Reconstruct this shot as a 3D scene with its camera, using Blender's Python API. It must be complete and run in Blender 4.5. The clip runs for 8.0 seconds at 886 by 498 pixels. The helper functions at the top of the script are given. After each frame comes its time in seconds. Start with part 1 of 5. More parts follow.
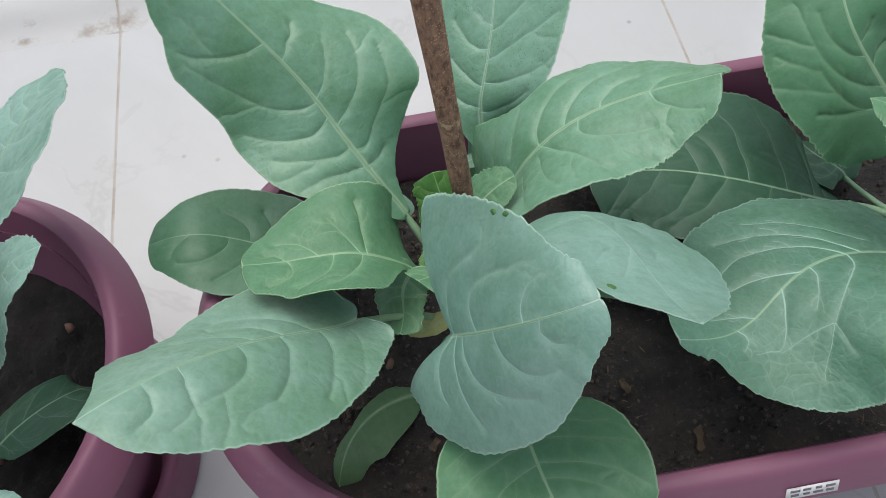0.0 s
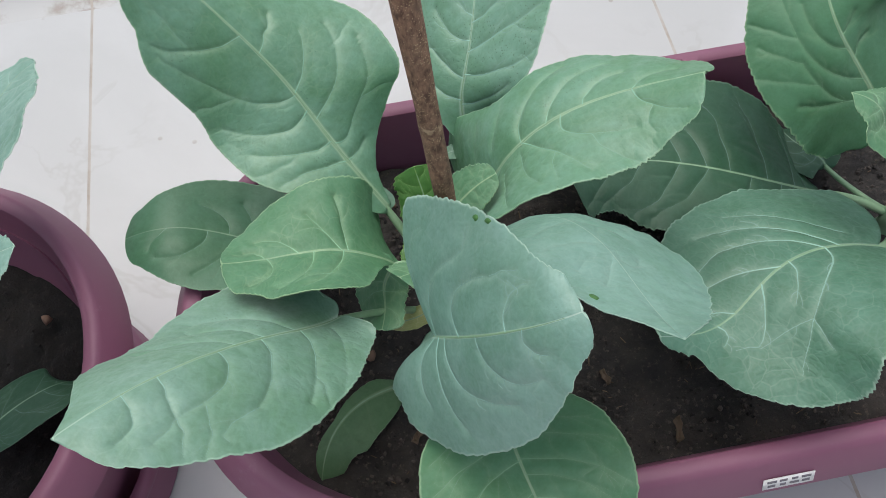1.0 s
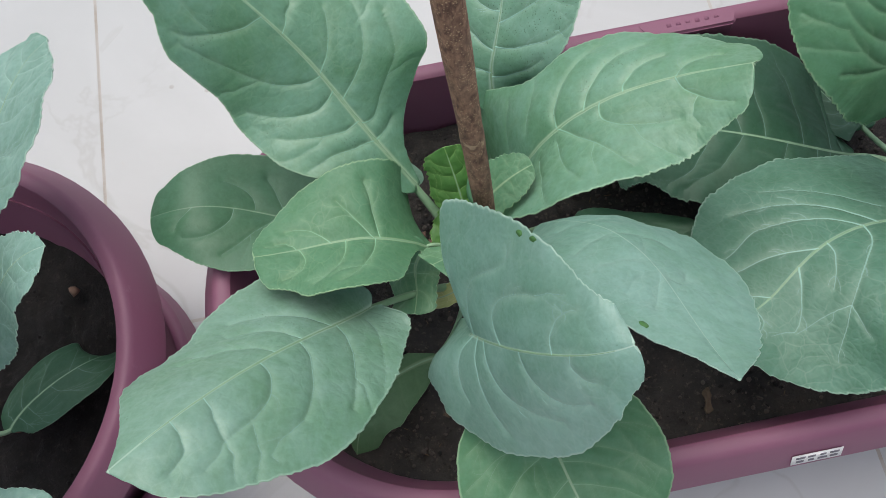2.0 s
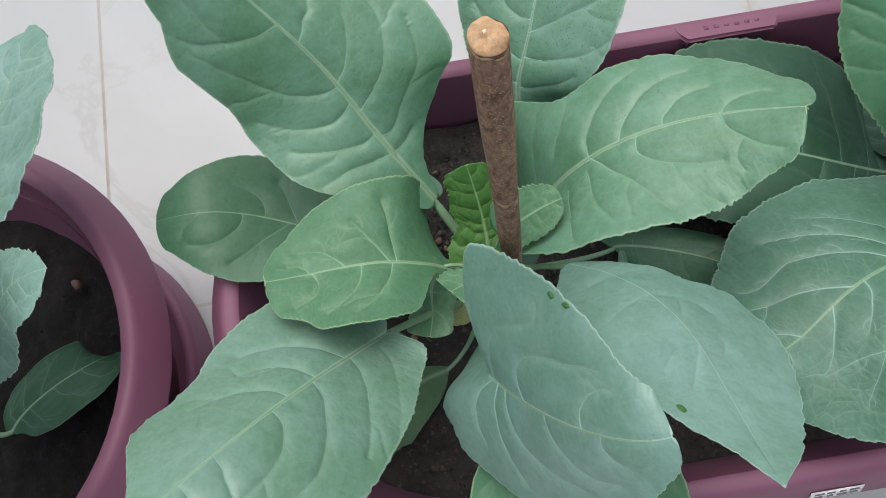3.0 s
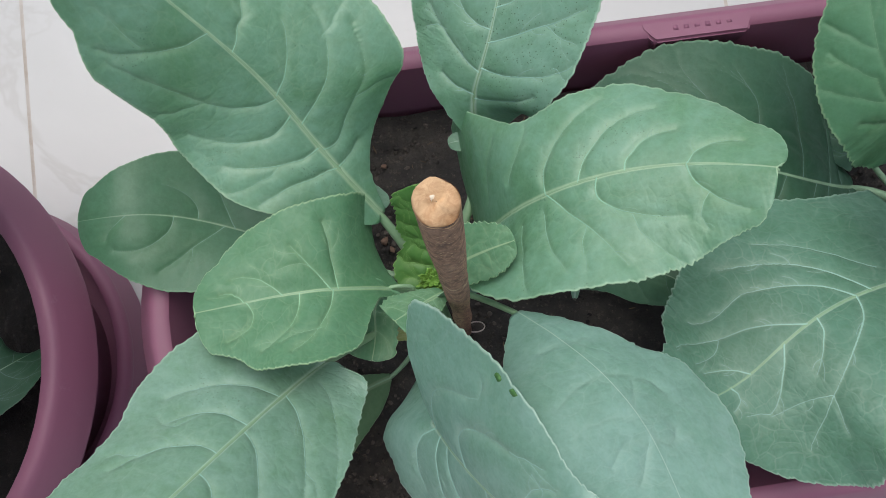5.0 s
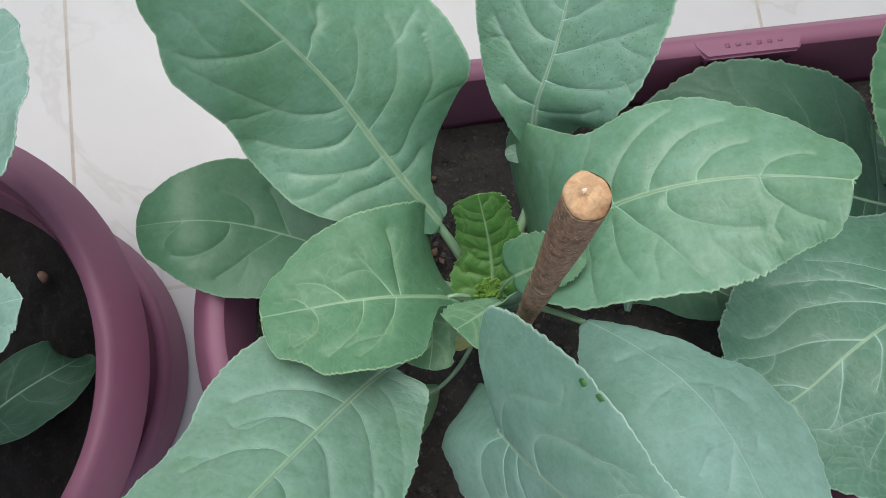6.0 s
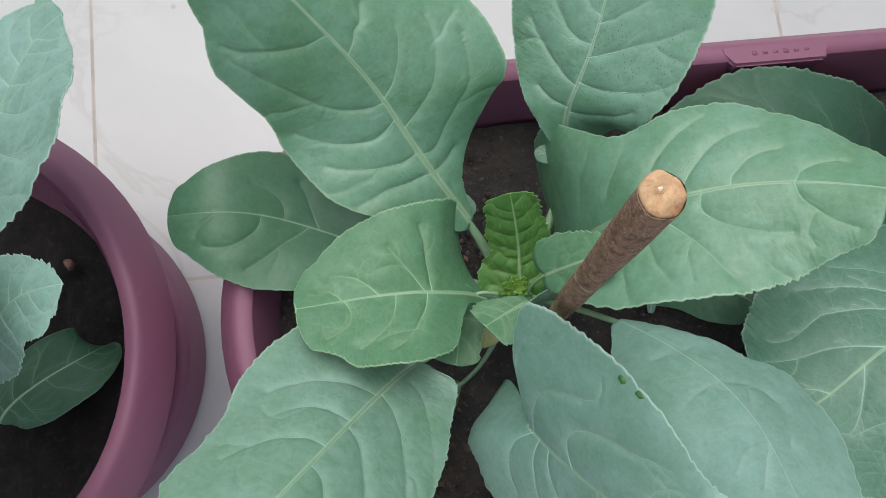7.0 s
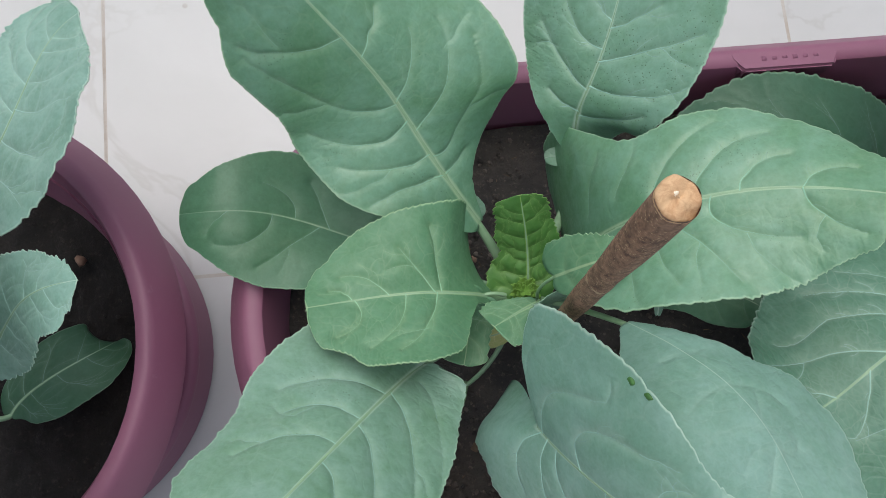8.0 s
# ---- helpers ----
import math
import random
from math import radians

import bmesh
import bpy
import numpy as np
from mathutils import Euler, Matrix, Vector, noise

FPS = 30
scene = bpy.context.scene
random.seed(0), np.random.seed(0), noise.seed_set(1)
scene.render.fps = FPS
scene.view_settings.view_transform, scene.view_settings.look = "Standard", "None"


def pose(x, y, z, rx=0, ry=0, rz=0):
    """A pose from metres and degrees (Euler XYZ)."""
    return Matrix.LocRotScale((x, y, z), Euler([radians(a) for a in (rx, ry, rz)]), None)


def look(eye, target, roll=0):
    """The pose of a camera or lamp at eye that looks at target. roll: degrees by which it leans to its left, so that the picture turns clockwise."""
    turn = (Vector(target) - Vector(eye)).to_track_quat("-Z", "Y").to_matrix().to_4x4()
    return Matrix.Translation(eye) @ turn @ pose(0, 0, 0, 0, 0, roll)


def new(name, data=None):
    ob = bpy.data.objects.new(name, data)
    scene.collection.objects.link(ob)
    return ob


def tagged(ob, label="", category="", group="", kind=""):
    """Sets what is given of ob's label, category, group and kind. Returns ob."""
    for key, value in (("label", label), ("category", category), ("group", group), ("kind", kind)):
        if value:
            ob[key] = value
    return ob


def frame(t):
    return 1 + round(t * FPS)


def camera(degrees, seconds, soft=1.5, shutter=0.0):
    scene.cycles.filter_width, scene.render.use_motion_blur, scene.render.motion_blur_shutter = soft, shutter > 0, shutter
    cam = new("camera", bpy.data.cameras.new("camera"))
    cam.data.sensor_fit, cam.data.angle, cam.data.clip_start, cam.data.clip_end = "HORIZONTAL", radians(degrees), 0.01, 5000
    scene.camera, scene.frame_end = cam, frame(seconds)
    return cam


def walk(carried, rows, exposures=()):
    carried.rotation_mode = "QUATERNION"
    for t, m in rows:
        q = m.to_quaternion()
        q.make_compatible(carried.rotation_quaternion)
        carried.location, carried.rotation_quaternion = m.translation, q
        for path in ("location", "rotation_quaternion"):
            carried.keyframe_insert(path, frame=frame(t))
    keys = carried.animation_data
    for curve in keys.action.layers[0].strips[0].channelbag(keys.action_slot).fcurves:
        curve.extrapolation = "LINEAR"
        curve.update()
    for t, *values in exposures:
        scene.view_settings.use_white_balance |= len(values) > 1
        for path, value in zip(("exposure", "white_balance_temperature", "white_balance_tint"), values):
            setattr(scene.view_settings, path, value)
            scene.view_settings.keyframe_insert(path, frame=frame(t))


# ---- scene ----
cam = camera(57.60, 8.0, soft=0.7)
PATH = [
    (0, (0.0477, -0.2293, 0.6485), (0.0660, 0.0182, 0.2145), -6.34),
    (0.5, (0.0517, -0.2257, 0.6505), (0.0709, 0.0235, 0.2174), -6.38),
    (1, (0.0501, -0.2137, 0.6541), (0.0767, 0.0137, 0.2096), -4.42),
    (1.5, (0.0430, -0.1930, 0.6651), (0.0641, 0.0103, 0.2088), -5.28),
    (1.7, (0.0440, -0.1820, 0.6682), (0.0602, 0.0085, 0.2062), -6.80),
    (3, (0.0431, -0.1132, 0.6647), (0.0477, 0.0218, 0.1833), -7.76),
    (3.5, (0.0476, -0.0844, 0.6575), (0.0564, 0.0357, 0.1722), -4.08),
    (4, (0.0559, -0.0732, 0.6508), (0.0840, 0.0252, 0.1614), 7.62),
    (5.3, (0.0551, -0.0462, 0.6547), (0.0805, 0.0261, 0.1606), 11.11),
    (5.5, (0.0463, -0.0473, 0.6537), (0.0777, 0.0371, 0.1619), 12.27),
    (6, (0.0235, -0.0509, 0.6544), (0.0513, 0.0357, 0.1628), 10.50),
    (6.5, (0.0109, -0.0495, 0.6562), (0.0383, 0.0351, 0.1641), 11.45),
    (7, (0.0058, -0.0514, 0.6582), (0.0355, 0.0352, 0.1666), 13.09),
    (7.5, (0.0049, -0.0529, 0.6598), (0.0341, 0.0340, 0.1683), 12.91),
    (8, (0.0022, -0.0516, 0.6613), (0.0300, 0.0356, 0.1698), 12.50),
]
walk(cam, [(t, look(eye, target, roll)) for t, eye, target, roll in PATH], exposures=[(0, 0.23), (1.5, 0.23), (3.0, 0.15), (4.0, 0.14), (5.5, 0.20), (6.8, 0.17), (8, 0.17)])

# ---- light ----
SUN_ELEVATION, SUN_TURN = 74.0, 345.0
world = bpy.data.worlds.new("sky")
scene.world = world
world.use_nodes = True
wn = world.node_tree.nodes
sky = wn.new("ShaderNodeTexSky")
sky.sky_type, sky.sun_disc = "NISHITA", False
sky.sun_elevation, sky.sun_rotation = radians(SUN_ELEVATION), radians(SUN_TURN)
sky.air_density, sky.dust_density, sky.ozone_density = 1.0, 4.0, 1.0
wn["Background"].inputs["Strength"].default_value = 0.15
grey = wn.new("ShaderNodeHueSaturation")
grey.inputs["Saturation"].default_value = 0.52
world.node_tree.links.new(sky.outputs["Color"], grey.inputs["Color"])
world.node_tree.links.new(grey.outputs["Color"], wn["Background"].inputs["Color"])
sun = new("sun", bpy.data.lights.new("sun", "SUN"))
sun.data.energy, sun.data.angle, sun.data.color = 1.05, radians(60), (1.0, 0.975, 0.94)
turn, rise = radians(SUN_TURN), radians(SUN_ELEVATION)
sun.matrix_world = look((0, 0, 0), (-math.sin(turn) * math.cos(rise), -math.cos(turn) * math.cos(rise), -math.sin(rise)))


# ---- materials ----
class Nodes:
    """Short hand for a node material."""

    def __init__(self, name):
        self.mat = bpy.data.materials.new(name)
        self.mat.use_nodes = True
        self.tree = self.mat.node_tree
        self.bsdf = self.tree.nodes["Principled BSDF"]
        self.out = self.tree.nodes["Material Output"]

    def put(self, socket, value):
        if isinstance(value, bpy.types.NodeSocket):
            self.tree.links.new(value, socket)
        elif isinstance(value, (tuple, list)) and len(value) == 3 and socket.type == "RGBA":
            socket.default_value = (*value, 1)
        else:
            socket.default_value = value

    def node(self, kind, **inputs):
        n = self.tree.nodes.new(kind)
        for key, value in inputs.items():
            self.put(n.inputs[key.replace("_", " ")], value)
        return n

    def math(self, op, a, b=0.0, c=0.0):
        n = self.tree.nodes.new("ShaderNodeMath")
        n.operation = op
        for i, v in enumerate((a, b, c)):
            self.put(n.inputs[i], v)
        return n.outputs[0]

    def mix(self, fac, a, b, blend="MIX"):
        n = self.tree.nodes.new("ShaderNodeMix")
        n.data_type, n.blend_type = "RGBA", blend
        self.put(n.inputs[0], fac)
        self.put(n.inputs[6], a)
        self.put(n.inputs[7], b)
        return n.outputs[2]

    def noise(self, scale, detail=3.0, rough=0.55, vector=None, distortion=0.0):
        n = self.node("ShaderNodeTexNoise", Scale=scale, Detail=detail, Roughness=rough, Distortion=distortion)
        if vector is not None:
            self.put(n.inputs["Vector"], vector)
        return n.outputs["Fac"]

    def ramp(self, value, low, high):
        n = self.tree.nodes.new("ShaderNodeMapRange")
        n.interpolation_type = "SMOOTHSTEP"
        self.put(n.inputs["Value"], value)
        self.put(n.inputs["From Min"], low)
        self.put(n.inputs["From Max"], high)
        return n.outputs["Result"]

    def coords(self, kind="Object"):
        return self.tree.nodes.new("ShaderNodeTexCoord").outputs[kind]

    def attr(self, name, out="Fac"):
        n = self.tree.nodes.new("ShaderNodeAttribute")
        n.attribute_name = name
        return n.outputs[out]

    def bump(self, height, strength, distance, normal=None):
        n = self.node("ShaderNodeBump", Strength=strength, Distance=distance, Height=height)
        if normal is not None:
            self.put(n.inputs["Normal"], normal)
        self.put(self.bsdf.inputs["Normal"], n.outputs["Normal"])
        return n.outputs["Normal"]

    def set(self, **inputs):
        for key, value in inputs.items():
            self.put(self.bsdf.inputs[key.replace("_", " ")], value)
        return self.mat


def leaf_material(name, green, bloom, pale, waxiness, vein, speckle, gloss, shine=0.45, netted=0.5):
    """A brassica leaf: pigment, waxy bloom, pale branching veins, fine specks."""
    n = Nodes(name)
    uv = n.tree.nodes.new("ShaderNodeUVMap")
    uv.uv_map = "leaf"
    flat = uv.outputs["UV"]
    obj = n.coords("Object")
    near = n.attr("near")
    # net of fine veins
    bend = n.node("ShaderNodeVectorMath")
    bend.operation = "ADD"
    n.put(bend.inputs[0], flat)
    tex = n.node("ShaderNodeTexNoise", Scale=60.0, Detail=2.0)
    n.put(tex.inputs["Vector"], flat)
    amount = n.node("ShaderNodeVectorMath")
    amount.operation = "SCALE"
    n.put(amount.inputs[0], tex.outputs["Color"])
    amount.inputs["Scale"].default_value = 0.010
    n.put(bend.inputs[1], amount.outputs["Vector"])
    small = n.node("ShaderNodeTexVoronoi", Scale=190.0, Randomness=1.0)
    small.feature = "DISTANCE_TO_EDGE"
    n.put(small.inputs["Vector"], bend.outputs["Vector"])
    fine = n.math("SUBTRACT", 1.0, n.ramp(small.outputs["Distance"], 0.02, 0.16))
    middle = n.node("ShaderNodeTexVoronoi", Scale=92.0, Randomness=1.0)
    middle.feature = "DISTANCE_TO_EDGE"
    n.put(middle.inputs["Vector"], bend.outputs["Vector"])
    patch = n.ramp(n.noise(30.0, 3.0, 0.6, obj, 0.4), 0.40, 0.62)
    net = n.math("MULTIPLY", n.math("SUBTRACT", 1.0, n.ramp(middle.outputs["Distance"], 0.008, 0.05)), n.math("MULTIPLY_ADD", patch, 0.8, 0.1))
    across = n.node("ShaderNodeSeparateXYZ")
    n.put(across.inputs[0], flat)
    # pigment
    cloud = n.ramp(n.noise(20.0, 6.0, 0.68, obj, 0.6), 0.28, 0.66)
    wax = n.math("MULTIPLY", n.math("MULTIPLY_ADD", cloud, 0.7, 0.3), waxiness)
    col = n.mix(wax, green, bloom)
    tone = n.ramp(n.noise(160.0, 3.0, 0.7, obj), 0.25, 0.8)
    col = n.mix(n.math("MULTIPLY", tone, 0.34), col, tuple(c * 0.66 for c in green))
    grain = n.ramp(n.noise(520.0, 3.0, 0.75, obj), 0.30, 0.75)
    col = n.mix(n.math("MULTIPLY", grain, 0.16), col, tuple(min(1, c * 1.2) for c in bloom))
    col = n.mix(n.math("MULTIPLY", net, 0.20 * netted), col, pale)
    col = n.mix(n.math("MULTIPLY", fine, 0.07 * netted), col, pale)
    col = n.mix(n.math("MULTIPLY", near, 0.34 * vein), col, pale)
    width = n.math("MULTIPLY", n.attr("rib"), 0.0011)
    centre = n.math("SUBTRACT", 1.0, n.ramp(n.math("ABSOLUTE", across.outputs["Y"]), n.math("MULTIPLY", width, 0.55), n.math("MULTIPLY_ADD", width, 1.25, 0.0002)))
    col = n.mix(n.math("MULTIPLY", centre, 0.75 * vein), col, pale)
    dots = n.node("ShaderNodeTexVoronoi", Scale=740.0, Randomness=1.0)
    n.put(dots.inputs["Vector"], obj)
    dot = n.math("MULTIPLY", n.math("SUBTRACT", 1.0, n.ramp(n.math("ADD", dots.outputs["Distance"], n.math("MULTIPLY", n.node("ShaderNodeSeparateColor", Color=dots.outputs["Color"]).outputs[0], 0.30)), 0.22, 0.34)), n.ramp(n.noise(32.0, 3.0, 0.6, obj, 0.3), 0.64 - 0.10 * speckle, 0.72 - 0.10 * speckle))
    col = n.mix(n.math("MULTIPLY", dot, min(0.75, speckle * 0.6)), col, (0.045, 0.10, 0.05))
    rim = n.ramp(n.attr("edge"), 0.972, 0.998)
    col = n.mix(n.math("MULTIPLY", rim, 0.45), col, tuple(min(1, c * 1.35) for c in pale))
    rough = n.math("MULTIPLY_ADD", tone, 0.16, gloss)
    # relief: laminae swell between sunken veins
    h = n.math("MULTIPLY", n.ramp(middle.outputs["Distance"], -0.03, 0.34), n.math("MULTIPLY_ADD", patch, 0.40 * netted, 0.16 * netted))
    h = n.math("ADD", h, n.math("MULTIPLY", n.ramp(small.outputs["Distance"], -0.02, 0.28), 0.20 * netted))
    h = n.math("ADD", h, n.math("MULTIPLY", n.noise(150.0, 3.0, 0.55, obj), 0.13))
    h = n.math("ADD", h, n.math("MULTIPLY", n.noise(420.0, 4.0, 0.7, obj), 0.17))
    normal = n.bump(h, 0.5, 0.0012)
    n.set(Base_Color=col, Roughness=rough, Normal=normal)
    n.put(n.bsdf.inputs["Specular IOR Level"], shine)
    glow = n.node("ShaderNodeBsdfTranslucent", Color=n.mix(0.5, col, (0.20, 0.42, 0.06)))
    both = n.node("ShaderNodeMixShader", Fac=0.16)
    n.put(both.inputs[1], n.bsdf.outputs[0])
    n.put(both.inputs[2], glow.outputs[0])
    n.put(n.out.inputs["Surface"], both.outputs[0])
    return n.mat


leaf_waxy = leaf_material("waxy leaf", (0.096, 0.250, 0.112), (0.228, 0.400, 0.314), (0.42, 0.58, 0.45), 0.98, 0.9, 0.8, 0.40, 0.85)
leaf_green = leaf_material("green leaf", (0.070, 0.225, 0.078), (0.180, 0.370, 0.260), (0.40, 0.55, 0.36), 0.85, 0.9, 0.9, 0.40, 0.8)
leaf_speckled = leaf_material("speckled waxy leaf", (0.086, 0.250, 0.112), (0.200, 0.390, 0.290), (0.42, 0.58, 0.45), 0.95, 0.9, 1.9, 0.42, 0.8)
# paler than leaf_waxy: wax bloom, plus sky sheen put into the colour
leaf_bloom_sheen = leaf_material("bloomy sheen leaf", (0.105, 0.265, 0.165), (0.235, 0.420, 0.352), (0.46, 0.60, 0.50), 0.95, 0.9, 0.4, 0.38, 0.95)
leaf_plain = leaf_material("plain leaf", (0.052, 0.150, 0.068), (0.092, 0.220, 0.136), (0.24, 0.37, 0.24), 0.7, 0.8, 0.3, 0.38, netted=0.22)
leaf_young = leaf_material("young leaf", (0.085, 0.235, 0.105), (0.130, 0.292, 0.172), (0.42, 0.57, 0.34), 0.8, 0.85, 0.5, 0.42, netted=0.6)
leaf_rich = leaf_material("deep green leaf", (0.058, 0.188, 0.072), (0.110, 0.275, 0.155), (0.36, 0.50, 0.30), 0.8, 0.9, 0.4, 0.38, netted=0.22)
leaf_frost = leaf_material("frosted leaf", (0.12, 0.27, 0.19), (0.245, 0.43, 0.365), (0.48, 0.62, 0.52), 0.95, 0.8, 0.2, 0.42, 0.7)
# for low leaves under others: their shade is put into the pigment
leaf_shaded = leaf_material("shade-darkened leaf", (0.028, 0.098, 0.045), (0.046, 0.132, 0.080), (0.22, 0.34, 0.23), 0.7, 0.9, 0.2, 0.40, netted=0.22)
leaf_dull = leaf_material("dull grey-green leaf", (0.062, 0.180, 0.100), (0.124, 0.268, 0.190), (0.40, 0.54, 0.43), 0.95, 0.9, 0.4, 0.38, netted=0.75)
leaf_olive = leaf_material("olive leaf", (0.075, 0.165, 0.070), (0.120, 0.235, 0.115), (0.32, 0.44, 0.26), 0.7, 0.6, 0.3, 0.42, netted=0.2)
leaf_heart = leaf_material("heart leaf", (0.050, 0.170, 0.028), (0.100, 0.262, 0.066), (0.28, 0.45, 0.14), 0.6, 0.9, 0.2, 0.38, netted=0.5)
leaf_yellow = leaf_material("yellowing leaf", (0.30, 0.34, 0.10), (0.42, 0.46, 0.20), (0.50, 0.50, 0.28), 0.7, 0.6, 0.4, 0.5)


def stalk_material():
    n = Nodes("leaf stalk")
    obj = n.coords("Object")
    streak = n.noise(90.0, 4.0, 0.6, obj, 0.6)
    col = n.mix(streak, (0.165, 0.31, 0.16), (0.31, 0.465, 0.30))
    n.bump(n.noise(400.0, 3.0, 0.6, obj), 0.25, 0.0006)
    return n.set(Base_Color=col, Roughness=0.45)


def plastic_material():
    n = Nodes("plum plastic")
    obj = n.coords("Object")
    dust = n.ramp(n.noise(9.0, 5.0, 0.65, obj, 0.3), 0.42, 0.78)
    fine = n.noise(240.0, 3.0, 0.6, obj)
    col = n.mix(n.math("MULTIPLY", dust, 0.22), (0.240, 0.090, 0.150), (0.33, 0.20, 0.25))
    scuff = n.node("ShaderNodeTexNoise", Scale=38.0, Detail=6.0, Roughness=0.75)
    n.put(scuff.inputs["Vector"], obj)
    col = n.mix(n.math("MULTIPLY", n.ramp(scuff.outputs["Fac"], 0.63, 0.72), 0.25), col, (0.36, 0.22, 0.28))
    n.bump(fine, 0.12, 0.0005)
    n.set(Base_Color=col, Roughness=n.math("MULTIPLY_ADD", dust, 0.16, 0.48))
    through_ = n.node("ShaderNodeBsdfTranslucent", Color=(0.60, 0.13, 0.20))
    both = n.node("ShaderNodeMixShader", Fac=0.08)
    n.put(both.inputs[1], n.bsdf.outputs[0])
    n.put(both.inputs[2], through_.outputs[0])
    n.put(n.out.inputs["Surface"], both.outputs[0])
    return n.mat


def tile_material():
    n = Nodes("white floor tile")
    obj = n.node("ShaderNodeNewGeometry").outputs["Position"]
    cloud = n.noise(2.6, 6.0, 0.6, obj, 1.2)
    vein = n.math("SUBTRACT", 1.0, n.ramp(n.math("ABSOLUTE", n.math("SUBTRACT", n.noise(4.2, 5.0, 0.55, obj, 1.6), 0.5)), 0.0, 0.022))
    col = n.mix(n.ramp(cloud, 0.35, 0.7), (0.434, 0.445, 0.441), (0.484, 0.496, 0.496))
    col = n.mix(n.math("MULTIPLY", vein, n.math("MULTIPLY", n.ramp(n.noise(3.0, 2.0, 0.5, obj), 0.46, 0.60), 0.42)), col, (0.36, 0.35, 0.335))
    grime = n.ramp(n.noise(30.0, 6.0, 0.7, obj, 0.4), 0.60, 0.80)
    col = n.mix(n.math("MULTIPLY", grime, 0.14), col, (0.45, 0.40, 0.33))
    spots = n.node("ShaderNodeTexVoronoi", Scale=26.0, Randomness=1.0)
    n.put(spots.inputs["Vector"], obj)
    spot = n.math("MULTIPLY", n.math("SUBTRACT", 1.0, n.ramp(spots.outputs["Distance"], 0.04, 0.085)), n.ramp(n.noise(11.0, 2.0, 0.5, obj), 0.56, 0.60))
    col = n.mix(n.math("MULTIPLY", spot, 0.55), col, (0.24, 0.19, 0.15))
    n.bump(n.noise(60.0, 3.0, 0.5, obj), 0.05, 0.001)
    return n.set(Base_Color=col, Roughness=n.math("MULTIPLY_ADD", grime, 0.2, 0.34))


def grout_material():
    n = Nodes("dirty grout")
    obj = n.node("ShaderNodeNewGeometry").outputs["Position"]
    dirt = n.ramp(n.noise(24.0, 5.0, 0.7, obj), 0.4, 0.7)
    col = n.mix(dirt, (0.43, 0.405, 0.37), (0.35, 0.31, 0.26))
    n.bump(n.noise(300.0, 4.0, 0.6, obj), 0.5, 0.001)
    return n.set(Base_Color=col, Roughness=0.9)


# dirt spots on the kerb
STAINS = ((-0.2300, 0.503, 0.013), (-0.2680, 0.499, 0.010), (-0.3400, 0.498, 0.004), (-0.2370, 0.490, 0.004), (-0.3380, 0.521, 0.003), (-0.2540, 0.500, 0.006))


def wall_material():
    n = Nodes("white kerb tile")
    obj = n.node("ShaderNodeNewGeometry").outputs["Position"]
    col = n.mix(n.ramp(n.noise(3.0, 5.0, 0.6, obj), 0.3, 0.75), (0.434, 0.445, 0.441), (0.484, 0.496, 0.496))
    grime = n.ramp(n.noise(14.0, 6.0, 0.65, obj, 0.5), 0.50, 0.80)
    rough = n.math("MULTIPLY_ADD", n.noise(55.0, 5.0, 0.7, obj), 0.030, n.math("MULTIPLY", n.noise(260.0, 3.0, 0.6, obj), 0.008))
    spread = n.node("ShaderNodeMapping")
    n.put(spread.inputs["Vector"], obj)
    spread.inputs["Scale"].default_value = (0.6, 1.1, 0.3)
    dirt = 0.0
    for x, y, wide in STAINS:
        away = n.node("ShaderNodeVectorMath")
        away.operation = "DISTANCE"
        n.put(away.inputs[0], spread.outputs["Vector"])
        away.inputs[1].default_value = (x * 0.6, y * 1.1, 0.0012)
        dirt = n.math("MAXIMUM", dirt, n.math("SUBTRACT", 1.0, n.ramp(n.math("ADD", rough, away.outputs["Value"]), wide * 0.35 + 0.013, wide * 0.8 + 0.026)))
    col = n.mix(n.math("MULTIPLY", grime, 0.25), col, (0.36, 0.33, 0.29))
    col = n.mix(n.math("MULTIPLY", dirt, 0.85), col, (0.200, 0.150, 0.105))
    n.bump(n.noise(60.0, 3.0, 0.5, obj), 0.05, 0.001)
    return n.set(Base_Color=col, Roughness=0.42)


# a factor below 1 paints shade into the soil colour
def soil_material(name, shade_scale):
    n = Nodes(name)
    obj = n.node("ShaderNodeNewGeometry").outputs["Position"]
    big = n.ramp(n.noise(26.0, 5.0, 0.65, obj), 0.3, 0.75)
    col = n.mix(big, tuple(c * shade_scale for c in (0.030, 0.0290, 0.0285)), tuple(c * shade_scale for c in (0.078, 0.067, 0.058)))
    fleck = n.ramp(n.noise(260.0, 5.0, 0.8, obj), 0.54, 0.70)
    col = n.mix(n.math("MULTIPLY", fleck, 0.8 * shade_scale), col, (0.16, 0.13, 0.105))
    h = n.math("ADD", n.noise(220.0, 5.0, 0.75, obj), n.math("MULTIPLY", n.noise(60.0, 4.0, 0.6, obj), 1.5))
    n.bump(h, 0.9, 0.004)
    return n.set(Base_Color=col, Roughness=0.95)


def crumb_material(name, a, b):
    n = Nodes(name)
    isle = n.node("ShaderNodeNewGeometry").outputs["Random Per Island"]
    col = n.mix(isle, a, b)
    n.bump(n.noise(500.0, 3.0, 0.6, n.coords("Object")), 0.5, 0.001)
    return n.set(Base_Color=col, Roughness=0.9)


